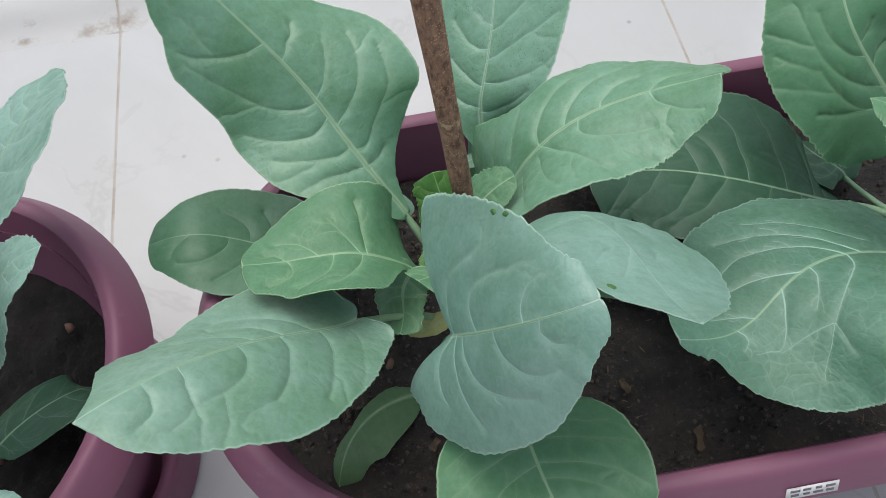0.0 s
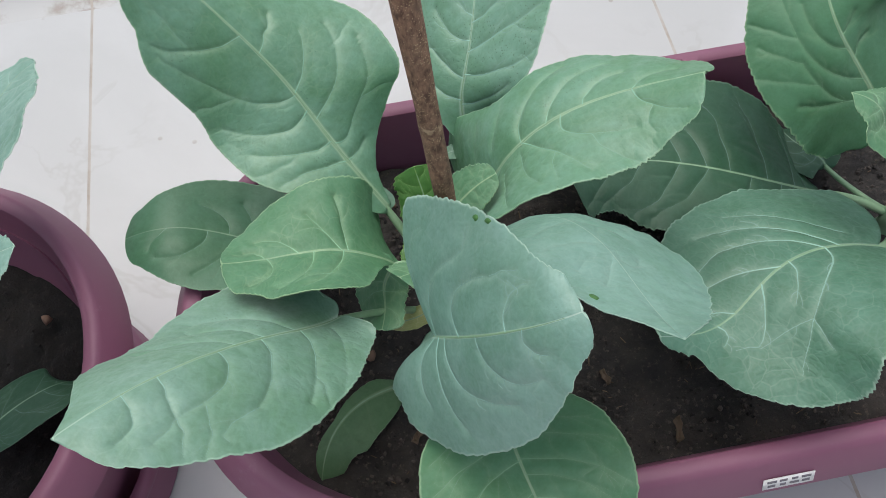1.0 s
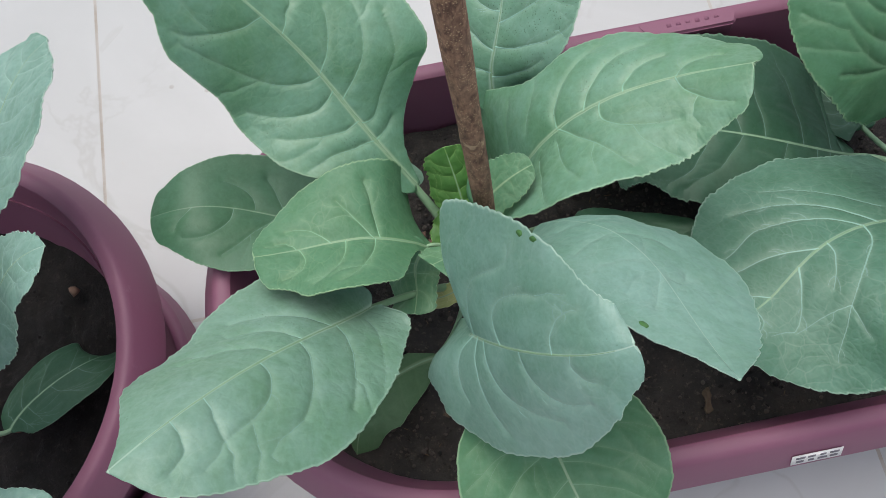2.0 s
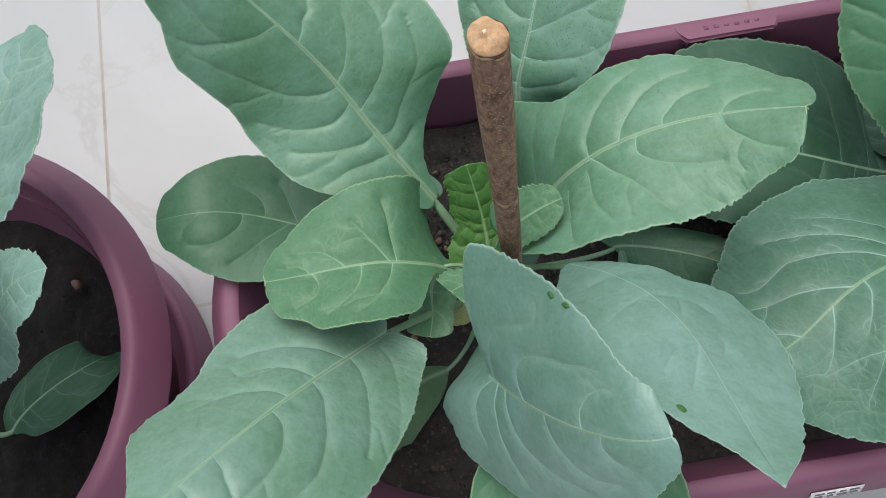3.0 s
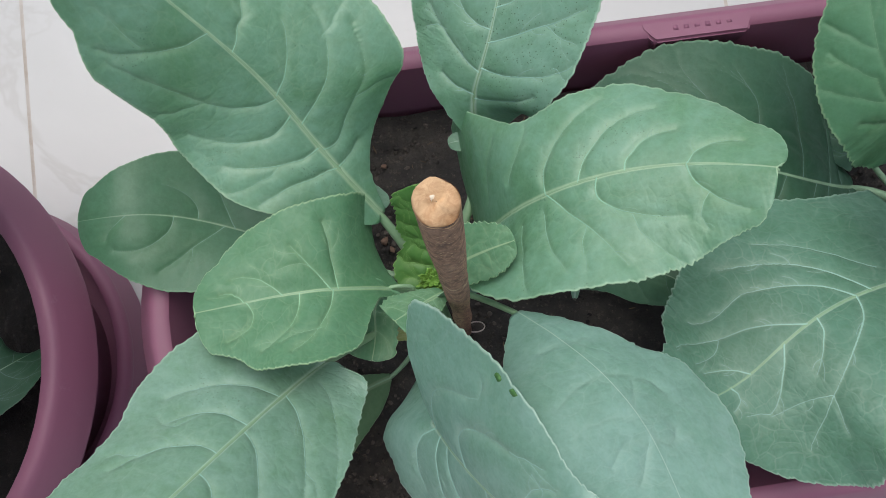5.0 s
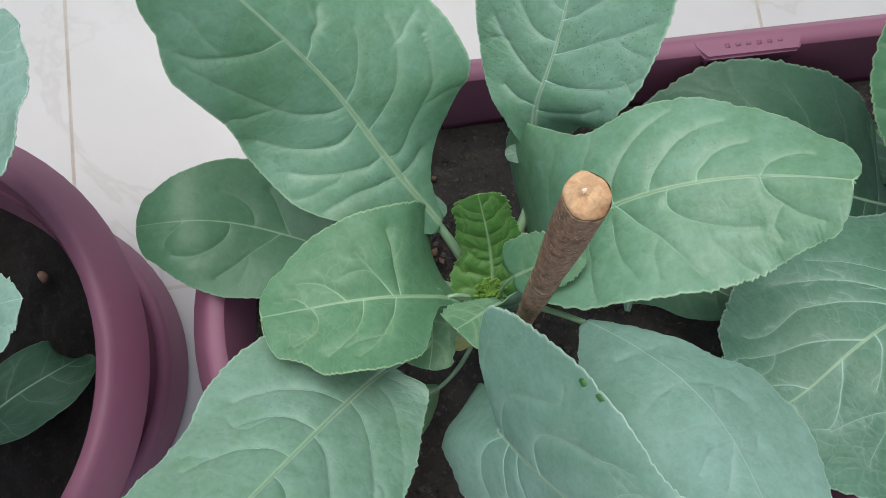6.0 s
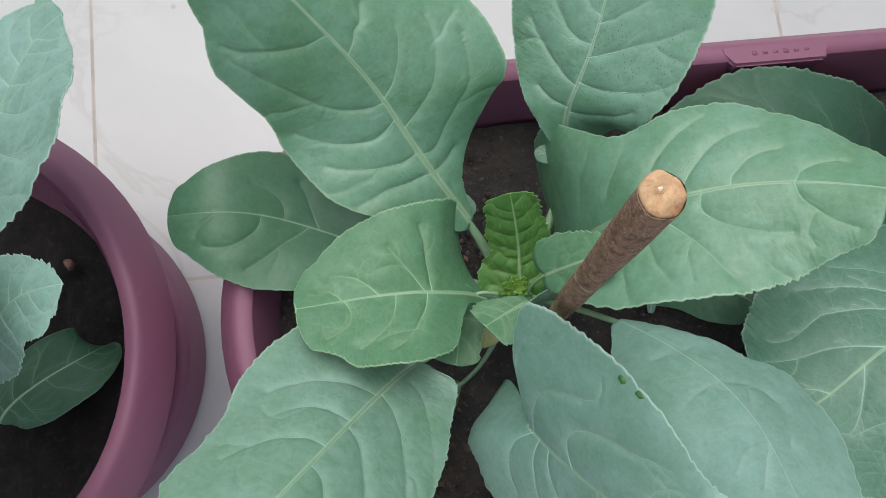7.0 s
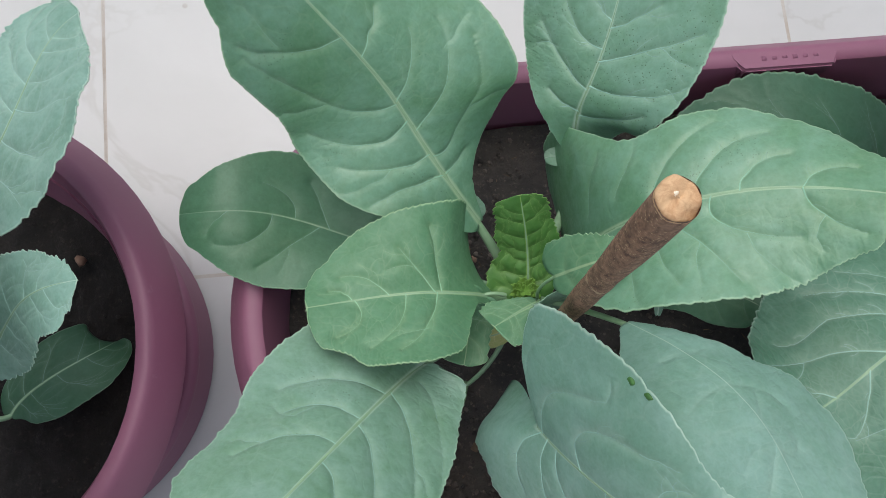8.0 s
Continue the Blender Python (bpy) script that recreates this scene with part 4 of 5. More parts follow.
leaf(main_plant, leaf_green, "large grey-green leaf with pale midrib and specks", seed=5, veins=7, quilt=0.0018, teeth=0.0005, crown=(0.070, 0.0, 0.195), stalk=0.0034, up=[0.0, 0.0, 1.0], rib_show=1.6, crenate=0.0003,
     laterals=[(0.64, 0.02, 0.69, -0.27, 0.77, -0.45), (0.5, -0.15, 0.61, -0.43, 0.73, -0.71), (0.39, -0.12, 0.51, -0.57, 0.63, -0.84), (0.31, -0.21, 0.38, -0.48, 0.45, -0.94), (0.18, -0.17, 0.27, -0.38, 0.35, -0.72), (0.8, 0.05, 0.82, -0.18, 0.9, -0.54), (0.56, 0.07, 0.57, 0.37, 0.74, 0.56), (0.8, 0.08, 0.83, 0.38, 0.92, 0.71), (0.39, 0.14, 0.46, 0.51, 0.49, 0.84), (0.59, 0.42, 0.6, 0.73, 0.65, 0.94), (0.36, 0.16, 0.34, 0.53, 0.35, 0.82), (0.28, 0.22, 0.26, 0.6, 0.26, 0.94), (0.83, 0.38, 0.79, 0.58, 0.79, 0.78), (0.45, 0.41, 0.41, 0.63, 0.39, 0.84)],
     rib=[[0.1004, 0.0179, 0.2078], [0.1183, 0.0216, 0.2898], [0.1586, 0.0231, 0.3224], [0.2072, 0.0103, 0.3484]], roll=[0.207, 0.116],
     left=side([0.0126, 0.0648, 0.0739, 0.0401, 0.0474, 0.0390, 0.0215], [-0.018, 0.078, -0.44], [-0.35, -0.41], [-1.041, 0.316]),
     right=side([0.0148, 0.0321, 0.0499, 0.0496, 0.0439, 0.0325, 0.0215], [0.979, 0.041, -0.014], [0.012, -0.328], [0.534, 0.35]))
leaf(main_plant, leaf_bloom_sheen, "broad waxy blue-green leaf with bitten margin", seed=6, veins=7, quilt=0.0012, teeth=0.0005, crown=(0.070, 0.0, 0.195), stalk=0.003, up=[-0.745, -0.298, 0.596], spread=(-0.2, 0.9), bulge=0.5, puff=(-0.0075, -0.002, 0.0), bites=((0.0835, -0.0545, 0.3645), (0.088, -0.0600, 0.3705)), crenate=0.0004,
     laterals=[(0.14, -0.07, 0.22, -0.31, 0.45, -0.57), (0.42, -0.04, 0.42, -0.28, 0.63, -0.49), (0.63, -0.49, 0.69, -0.57, 0.75, -0.67), (0.69, 0, 0.69, -0.22, 0.79, -0.57), (0.03, -0.23, 0.08, -0.71, 0.28, -0.78), (0.12, 0.03, 0.16, 0.4, 0.3, 0.69), (0.28, 0.03, 0.43, 0.38, 0.67, 0.66), (0.53, 0, 0.58, 0.26, 0.77, 0.59), (0.76, 0.02, 0.76, 0.21, 0.82, 0.41), (0.2, 0.04, 0.33, 0.44, 0.46, 0.78), (0.45, -0.57, 0.51, -0.67, 0.51, -0.79), (0.75, -0.39, 0.74, -0.47, 0.71, -0.51)],
     rib=[[0.0594, -0.0714, 0.2861], [0.0653, -0.0832, 0.3115], [0.0831, -0.1035, 0.3589], [0.1098, -0.1126, 0.3891]], roll=[0.08, 0.058],
     left=side([0.0019, 0.0397, 0.0667, 0.0596, 0.0451, 0.0255, 0.0148], [0.422, 0.074, -0.12], [-0.197, -0.383], [0.029, 0.104]),
     right=side([0.0361, 0.0345, 0.0467, 0.0557, 0.0474, 0.0282, 0.0111], [0.671, -0.057, -0.021], [0.061, -0.413], [-1.282, 0.285]))
leaf(main_plant, leaf_bloom_sheen, "waxy blue-green leaf with a nibbled margin", seed=7, veins=6, quilt=0.0014, teeth=0.0005, crown=(0.070, 0.0, 0.195), stalk=0.0018, up=[0.0, 0.0, 1.0], blunt=0.0, bites=((0.1174, -0.1045, 0.3781),), sunk=0.8, crenate=0.0004, rib_show=0.12,
     laterals=[(0.31, 0.61, 0.3, 0.09, 0.36, -0.31), (0.38, -0.24, 0.43, -0.08, 0.46, 0.11), (0.41, 0.75, 0.43, 0.29, 0.48, 0.04), (0.59, 0.53, 0.54, 0.29, 0.56, 0.1), (0.56, 0.1, 0.61, -0.09, 0.61, -0.3), (0.56, 0.12, 0.64, 0.17, 0.71, 0.33), (0.14, 0.36, 0.16, 0.05, 0.16, -0.44), (0.38, -0.24, 0.42, -0.41, 0.49, -0.46)],
     rib=[[0.1022, -0.0287, 0.3019], [0.1239, -0.0614, 0.3576], [0.1364, -0.0923, 0.3659], [0.1375, -0.1332, 0.4008]], roll=[0.378, 0.159],
     left=side([0.002, 0.0118, 0.0298, 0.045, 0.0472, 0.0282, 0.0129], [0.03, -0.393, 0.195], [-0.192, -0.147], [-0.099, -0.206]),
     right=side([0.0055, 0.0214, 0.039, 0.0382, 0.0407, 0.0273, 0.0086], [-0.355, 0.2, -0.026], [0.017, -0.12], [0.193, -0.058]))
leaf(main_plant, leaf_speckled, "upright green leaf with broad pale midrib and specks", seed=8, veins=7, quilt=0.0015, teeth=0.0004, crown=(0.070, 0.0, 0.195), stalk=0.0034, up=[0.0, 0.0, 1.0], rib_show=1.9, crenate=0.0004,
     laterals=[(0.66, 0.05, 0.72, 0.41, 0.78, 0.87), (0.74, 0.54, 0.72, 0.69, 0.7, 0.92), (0.53, 0, 0.56, 0.49, 0.65, 0.98), (0.78, 0.03, 0.81, 0.24, 0.84, 0.42), (0.31, -0.01, 0.38, 0.48, 0.51, 0.78), (0.71, -0.04, 0.74, -0.31, 0.82, -0.53), (0.5, -0.1, 0.59, -0.44, 0.73, -0.76), (0.8, -0, 0.82, -0.12, 0.84, -0.2), (0.34, -0.12, 0.37, -0.41, 0.41, -0.62), (0.65, -0.54, 0.65, -0.67, 0.62, -0.83), (0.63, 0.78, 0.61, 0.94, 0.6, 1)],
     rib=[[0.1064, 0.065, 0.2201], [0.1039, 0.0878, 0.2563], [0.1123, 0.1063, 0.279], [0.1288, 0.1608, 0.3158]], roll=[0.08, 0.412],
     left=side([0.002, 0.0049, 0.0159, 0.0342, 0.0444, 0.0495, 0.0444], [0.248, 0.012, 0.037], [-0.198, -0.202], [-0.099, 0.054]),
     right=side([0.0043, 0.0142, 0.0266, 0.0396, 0.0509, 0.0537, 0.0454], [0.13, 0.356, 0.141], [-0.177, -0.096], [-0.037, 0.289]))
leaf(main_plant, leaf_olive, "small oval lower leaf near the soil", seed=9, veins=5, sunk=0.8, rib_show=1.5, quilt=0.0005, teeth=0.0002, crown=(0.070, 0.0, 0.195), stalk=0.0018, up=[0.0, 0.0, 1.0], blunt=0.0,
     rib=[[0.0376, -0.0487, 0.1518], [0.0148, -0.0572, 0.1646], [-0.0063, -0.0737, 0.1709], [-0.0208, -0.1005, 0.1597]], roll=[0.05, 0.028],
     left=side([0.0019, 0.0099, 0.018, 0.022, 0.0232, 0.0163, 0.013], [0.162, 0.039, -0.019], [-0.226, -0.219], [-0.012, 0.068]),
     right=side([0.0029, 0.005, 0.0094, 0.0076, 0.0046, 0.0061, 0.004], [0.181, 0.068, -0.014], [-0.213, -0.211], [-0.073, 0.093]))
leaf(main_plant, leaf_rich, "rounded green lower leaf over the planter rim", seed=10, veins=6, quilt=0.0009, teeth=0.0003, crown=(0.070, 0.0, 0.195), stalk=0.003, up=[0.0, 0.0, 1.0], sunk=0.4,
     rib=[[0.0881, -0.095, 0.2279], [0.0911, -0.1241, 0.232], [0.0967, -0.1527, 0.2336], [0.106, -0.1809, 0.2289]], roll=[0.047, -0.143],
     left=side([0.029, 0.0406, 0.0507, 0.0538, 0.0493, 0.0382, 0.0238], [0.234, 0.273, 0.033], [-0.154, -0.154], [0.037, 0.304]),
     right=side([0.0277, 0.0392, 0.0515, 0.0559, 0.049, 0.0367, 0.0226], [0.295, 0.214, -0.029], [-0.142, -0.189], [0.004, 0.079]))
leaf(main_plant, leaf_plain, "low dark green leaf with pale midrib", seed=11, veins=5, quilt=0.0006, teeth=0.0002, crown=(0.070, 0.0, 0.195), stalk=0.002, up=[0.0, 0.0, 1.0], sunk=0.6,
     rib=[[0.151, 0.0038, 0.1847], [0.1697, 0.0042, 0.1757], [0.1984, -0.0055, 0.175], [0.2195, -0.0202, 0.1831]], roll=[-0.005, -0.089],
     left=side([0.0134, 0.0157, 0.0163, 0.015, 0.0167, 0.0164, 0.0144], [0.185, -0.092, 0.011], [-0.242, -0.232], [-0.104, 0.097]),
     right=side([0.0147, 0.0173, 0.0194, 0.0195, 0.0222, 0.0193, 0.0139], [0.193, -0.115, -0.034], [-0.244, -0.254], [-0.072, 0.163]))
leaf(main_plant, leaf_heart, "young bright green crinkled inner leaf", seed=12, veins=7, quilt=0.0018, teeth=0.0005, crown=(0.070, -0.002, 0.205), stalk=0.0013, up=[0.0, -0.707, 0.707], blunt=0.35, crenate=0.0013, lobes=0.07,
     rib=[[0.0724, -0.0018, 0.2145], [0.0727, 0.0172, 0.2274], [0.0704, 0.031, 0.2438], [0.067, 0.0442, 0.26]], roll=[0.06, 0.056],
     left=side([0.0150, 0.0205, 0.0220, 0.0152, 0.0158, 0.0158, 0.0112], [0.202, -0.031, 0.02], [-0.224, -0.217], [-0.146, 0.076]),
     right=side([0.0121, 0.0140, 0.0158, 0.0165, 0.0158, 0.0142, 0.0100], [0.192, 0.065, 0.008], [-0.21, -0.204], [-0.078, 0.107]))
leaf(main_plant, leaf_young, "young pale green inner leaf beside the stake", seed=13, veins=4, quilt=0.0006, teeth=0.0003, crown=(0.078, -0.006, 0.215), stalk=0.0009, rib_show=0.6, sunk=0.7, up=[-0.30, -0.12, 0.94], crenate=0.0011,
     rib=[[0.0775, -0.0010, 0.2720], [0.0880, 0.0005, 0.2890], [0.0970, 0.0017, 0.2985], [0.1055, 0.0028, 0.3035]], roll=[0.0, 0.0],
     left=side([0.0150, 0.0168, 0.0165, 0.0142, 0.0120, 0.0092, 0.0060], [0.05, 0.0, 0.0], [-0.10, -0.10], [0.0, 0.1]),
     right=side([0.0085, 0.0105, 0.0120, 0.0125, 0.0115, 0.0088, 0.0055], [0.05, 0.05, 0.0], [-0.10, -0.10], [-0.1, 0.1]))
leaf(main_plant, leaf_young, "small fan-shaped inner leaf with a toothed margin", seed=14, veins=4, quilt=0.0004, teeth=0.0004, crown=(0.071, -0.004, 0.205), stalk=0.0012, up=[0.23, 0.50, 0.83], crenate=0.0012,
     rib=[[0.0735, -0.0095, 0.2360], [0.0650, -0.0130, 0.2425], [0.0565, -0.0170, 0.2480], [0.0475, -0.0215, 0.2540]], roll=[0.0, 0.0],
     left=side([0.0040, 0.0058, 0.0085, 0.0115, 0.0138, 0.0148, 0.0135], [0.1, 0.05, 0.0], [-0.2, -0.2], [0.0, 0.1]),
     right=side([0.0040, 0.0056, 0.0080, 0.0105, 0.0125, 0.0132, 0.0120], [0.1, 0.05, 0.0], [-0.2, -0.2], [0.0, 0.1]))
leaf(main_plant, leaf_waxy, "small waxy inner leaf against the stake", seed=15, veins=4, quilt=0.0004, teeth=0.0004, crown=(0.072, -0.004, 0.205), stalk=0.0012, up=[0.302, -0.302, 0.905], blunt=0.0,
     rib=[[0.0752, -0.011, 0.2173], [0.082, -0.0104, 0.2364], [0.0865, -0.0091, 0.25], [0.091, -0.0072, 0.2611]], roll=[0.014, -0.007],
     left=side([0.0057, 0.0089, 0.0114, 0.0122, 0.0111, 0.0087, 0.0058], [0.199, 0.102, 0.004], [-0.2, -0.198], [-0.1, 0.099]),
     right=side([0.0058, 0.0091, 0.0114, 0.0122, 0.0111, 0.0088, 0.0059], [0.209, 0.102, -0.001], [-0.196, -0.2], [-0.1, 0.1]))
leaf(main_plant, leaf_waxy, "tiny pale side shoot at the leaf base", seed=41, veins=3, quilt=0.0002, teeth=0.0001, crown=None, stalk=0.0007, up=[-0.3, -0.6, 0.7], rib_show=0.3, sunk=1.0,
     rib=[[0.1500, -0.0190, 0.1960], [0.1508, -0.0137, 0.1984], [0.1512, -0.0084, 0.2005], [0.1510, -0.0030, 0.2020]], roll=[0.0, 0.0],
     left=side([0.0016, 0.0020, 0.0026, 0.0029, 0.0027, 0.0022, 0.0015], [0.3, 0.2, 0.1], [-0.2, -0.2], [0.0, 0.1]),
     right=side([0.0016, 0.0020, 0.0025, 0.0028, 0.0026, 0.0021, 0.0015], [0.3, 0.2, 0.1], [-0.2, -0.2], [0.0, 0.1]), name="side_shoot")
leaf(main_plant, leaf_yellow, "small yellowing leaf at the foot of the stem", seed=28, veins=3, quilt=0.0003, teeth=0.0003, crown=(0.068, -0.01, 0.19), stalk=0.0012, up=[0.0, 0.0, 1.0],
     rib=[[0.0645, -0.0172, 0.1951], [0.0549, -0.0216, 0.1949], [0.0457, -0.0222, 0.1929], [0.0356, -0.0207, 0.1881]], roll=[0.0, 0.0],
     left=side([0.0032, 0.005, 0.0065, 0.0069, 0.0064, 0.0051, 0.0035], [0.2, 0.1, 0.0], [-0.2, -0.2], [-0.1, 0.1]),
     right=side([0.0032, 0.005, 0.0065, 0.0069, 0.0064, 0.0051, 0.0035], [0.2, 0.1, 0.0], [-0.2, -0.2], [-0.1, 0.1]))

leaf(second_plant, leaf_dull, "very broad rounded waxy leaf with branching pale veins", seed=16, veins=6, quilt=0.0016, teeth=0.0006, crown=(0.385, 0.0, 0.165), stalk=0.0038, up=[0.0, 0.0, 1.0], spread=(0.0, 0.9), crenate=0.0006, sunk=-0.5,
     laterals=[(0.16, -0.02, 0.3, 0.27, 0.47, 0.46), (0.47, 0.46, 0.56, 0.49, 0.72, 0.72), (0.35, 0, 0.48, 0.18, 0.67, 0.4), (0.67, 0.39, 0.73, 0.34, 0.84, 0.41), (0.67, 0.4, 0.77, 0.54, 0.87, 0.75), (0.11, 0.07, 0.24, 0.35, 0.47, 0.71), (0.67, 0.03, 0.73, 0.14, 0.83, 0.27), (0.08, 0.18, 0.2, 0.45, 0.34, 0.73), (0.16, -0.05, 0.24, -0.29, 0.42, -0.44), (0.42, -0.44, 0.55, -0.55, 0.64, -0.71), (0.42, -0.44, 0.53, -0.37, 0.69, -0.38), (0.42, -0.44, 0.44, -0.55, 0.46, -0.66), (0.47, -0.03, 0.57, -0.18, 0.69, -0.36), (0.69, -0.36, 0.73, -0.34, 0.77, -0.36), (0.31, -0.03, 0.35, -0.19, 0.43, -0.28), (0.78, 0.02, 0.77, -0.2, 0.8, -0.29)],
     rib=[[0.3385, -0.0369, 0.2069], [0.2591, -0.052, 0.2439], [0.2238, -0.0736, 0.2414], [0.1743, -0.0841, 0.2588]], roll=[-0.22, -0.055],
     left=side([0.0512, 0.063, 0.0731, 0.0763, 0.0639, 0.0339, 0.004], [0.41, 0.169, -0.249], [-0.101, -0.279], [0.389, 0.035]),
     right=side([0.0618, 0.0616, 0.0705, 0.0717, 0.0602, 0.0479, 0.0229], [0.034, -0.164, -0.037], [-0.319, -0.287], [-0.418, 0.188]))
leaf(second_plant, leaf_shaded, "broad dark green leaf lying low, darkened for shade", seed=17, veins=8, quilt=0.0009, teeth=0.0006, crown=(0.385, 0.0, 0.165), stalk=0.0034, up=[0.0, 0.0, 1.0], sunk=0.6, crenate=0.0008,
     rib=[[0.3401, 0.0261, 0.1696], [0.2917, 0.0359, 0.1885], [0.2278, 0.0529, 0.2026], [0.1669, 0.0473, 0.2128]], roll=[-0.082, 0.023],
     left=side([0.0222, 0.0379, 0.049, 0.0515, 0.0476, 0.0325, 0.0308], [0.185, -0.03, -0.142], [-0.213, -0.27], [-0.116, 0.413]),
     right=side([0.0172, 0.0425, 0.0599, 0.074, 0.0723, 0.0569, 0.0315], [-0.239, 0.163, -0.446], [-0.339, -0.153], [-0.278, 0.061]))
leaf(second_plant, leaf_rich, "upright broad green leaf with pale midrib", seed=18, veins=8, quilt=0.002, teeth=0.0006, crown=(0.385, 0.0, 0.165), stalk=0.0036, up=[0.0, 0.0, 1.0], rib_show=1.6, sunk=0.5, crenate=0.0006,
     laterals=[(0.39, -0.09, 0.58, -0.22, 0.75, -0.3), (0.18, -0.12, 0.41, -0.31, 0.62, -0.42), (0.62, -0.42, 0.69, -0.66, 0.75, -0.93), (0.62, -0.42, 0.73, -0.48, 0.82, -0.61), (0.12, -0.1, 0.39, -0.47, 0.52, -0.48), (0.52, -0.48, 0.59, -0.65, 0.66, -0.84), (0.39, -0.47, 0.5, -0.7, 0.57, -0.96), (0.06, -0.1, 0.28, -0.52, 0.4, -0.76), (0.3, -0.07, 0.34, 0.11, 0.36, 0.29), (0.49, 0.0, 0.54, 0.18, 0.59, 0.24)],
     rib=[[0.3704, 0.0444, 0.2239], [0.3419, 0.066, 0.2635], [0.327, 0.0845, 0.2866], [0.3305, 0.1333, 0.3053]], roll=[0.453, 0.192],
     left=side([0.0268, 0.0441, 0.0562, 0.0562, 0.0524, 0.0434, 0.036], [-0.009, -0.118, -0.018], [-0.321, -0.252], [-0.325, -0.02]),
     right=side([0.026, 0.0404, 0.0513, 0.0547, 0.0506, 0.0415, 0.0305], [0.2, 0.1, 0.0], [-0.2, -0.2], [-0.1, 0.1]))
leaf(second_plant, leaf_young, "folded young leaf with toothed margin", seed=19, veins=4, quilt=0.0006, teeth=0.0008, crown=(0.385, 0.0, 0.165), stalk=0.0022, up=[0.0, 0.0, 1.0], blunt=0.0, crenate=0.001,
     rib=[[0.3616, 0.0155, 0.2437], [0.334, 0.0078, 0.2679], [0.3268, 0.0113, 0.2829], [0.3125, 0.0238, 0.2877]], roll=[-0.011, -0.195],
     left=side([0.0124, 0.019, 0.0237, 0.0245, 0.0212, 0.0153, 0.012], [0.197, 0.096, 0.022], [-0.202, -0.192], [-0.094, 0.038]),
     right=side([0.0124, 0.0191, 0.024, 0.0251, 0.0217, 0.0145, 0.0061], [0.21, 0.057, -0.084], [-0.205, -0.24], [-0.105, 0.054]))
leaf(second_plant, leaf_shaded, "low leaf on a thin stalk, darkened for shade", seed=20, veins=4, quilt=0.0005, teeth=0.0003, crown=(0.385, 0.0, 0.165), stalk=0.0024, up=[0.0, 0.0, 1.0],
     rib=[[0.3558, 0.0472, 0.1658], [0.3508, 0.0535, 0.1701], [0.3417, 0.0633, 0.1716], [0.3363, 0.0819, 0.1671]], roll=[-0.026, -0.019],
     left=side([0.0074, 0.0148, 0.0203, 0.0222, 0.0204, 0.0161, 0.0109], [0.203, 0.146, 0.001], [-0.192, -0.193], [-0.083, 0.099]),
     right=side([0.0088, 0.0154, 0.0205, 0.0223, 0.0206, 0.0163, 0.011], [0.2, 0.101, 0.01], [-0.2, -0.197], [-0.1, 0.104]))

leaf(third_plant, leaf_frost, "tall pale blue-green leaf with ragged tip", seed=21, veins=7, quilt=0.001, teeth=0.0012, crown=(-0.275, -0.02, 0.165), stalk=0.0034, up=[0.0, 0.0, 1.0], blunt=0.0, crenate=0.0006,
     rib=[[-0.22, 0.0737, 0.2465], [-0.185, 0.0928, 0.2742], [-0.1658, 0.1242, 0.2826], [-0.1442, 0.1486, 0.2845]], roll=[0.094, 0.413],
     left=side([0.0204, 0.033, 0.0427, 0.0461, 0.0425, 0.0336, 0.0245], [0.235, -0.033, 0.033], [-0.212, -0.213], [-0.098, 0.119]),
     right=side([0.0203, 0.0343, 0.0455, 0.0498, 0.0467, 0.0368, 0.0221], [0.104, 0.34, 0.109], [-0.19, -0.111], [-0.096, 0.037]))
leaf(third_plant, leaf_frost, "folded pale green leaf with ragged margin", seed=22, veins=5, quilt=0.0007, teeth=0.0008, crown=(-0.275, -0.02, 0.165), stalk=0.0026, up=[0.0, 0.0, 1.0], blunt=0.0, crenate=0.0008,
     rib=[[-0.2177, -0.0143, 0.2277], [-0.1944, 0.0024, 0.2519], [-0.1707, 0.0102, 0.2815], [-0.1406, 0.0125, 0.3004]], roll=[-0.137, 0.128],
     left=side([0.0119, 0.0192, 0.025, 0.0268, 0.0227, 0.0156, 0.0082], [0.201, 0.146, -0.033], [-0.192, -0.205], [-0.098, 0.084]),
     right=side([0.0118, 0.0183, 0.023, 0.0231, 0.0202, 0.0214, 0.0109], [0.18, 0.029, 0.093], [-0.225, -0.183], [-0.057, 0.3]))
leaf(third_plant, leaf_frost, "waxy blue-green leaf reaching over the planter rim", seed=25, veins=5, quilt=0.0008, teeth=0.0004, crown=(-0.275, -0.02, 0.165), stalk=0.0026, up=[0.0, 0.0, 1.0], blunt=0.0,
     rib=[[-0.2192, -0.1108, 0.2319], [-0.1979, -0.1158, 0.2486], [-0.1777, -0.1097, 0.2557], [-0.1619, -0.1038, 0.257]], roll=[-0.003, -0.028],
     left=side([0.0129, 0.019, 0.0231, 0.0225, 0.0169, 0.0099, 0.0041], [0.199, 0.107, 0.014], [-0.199, -0.193], [-0.123, 0.114]),
     right=side([0.0126, 0.0189, 0.0233, 0.0241, 0.0208, 0.015, 0.0083], [0.2, 0.1, 0.0], [-0.2, -0.2], [-0.1, 0.1]))
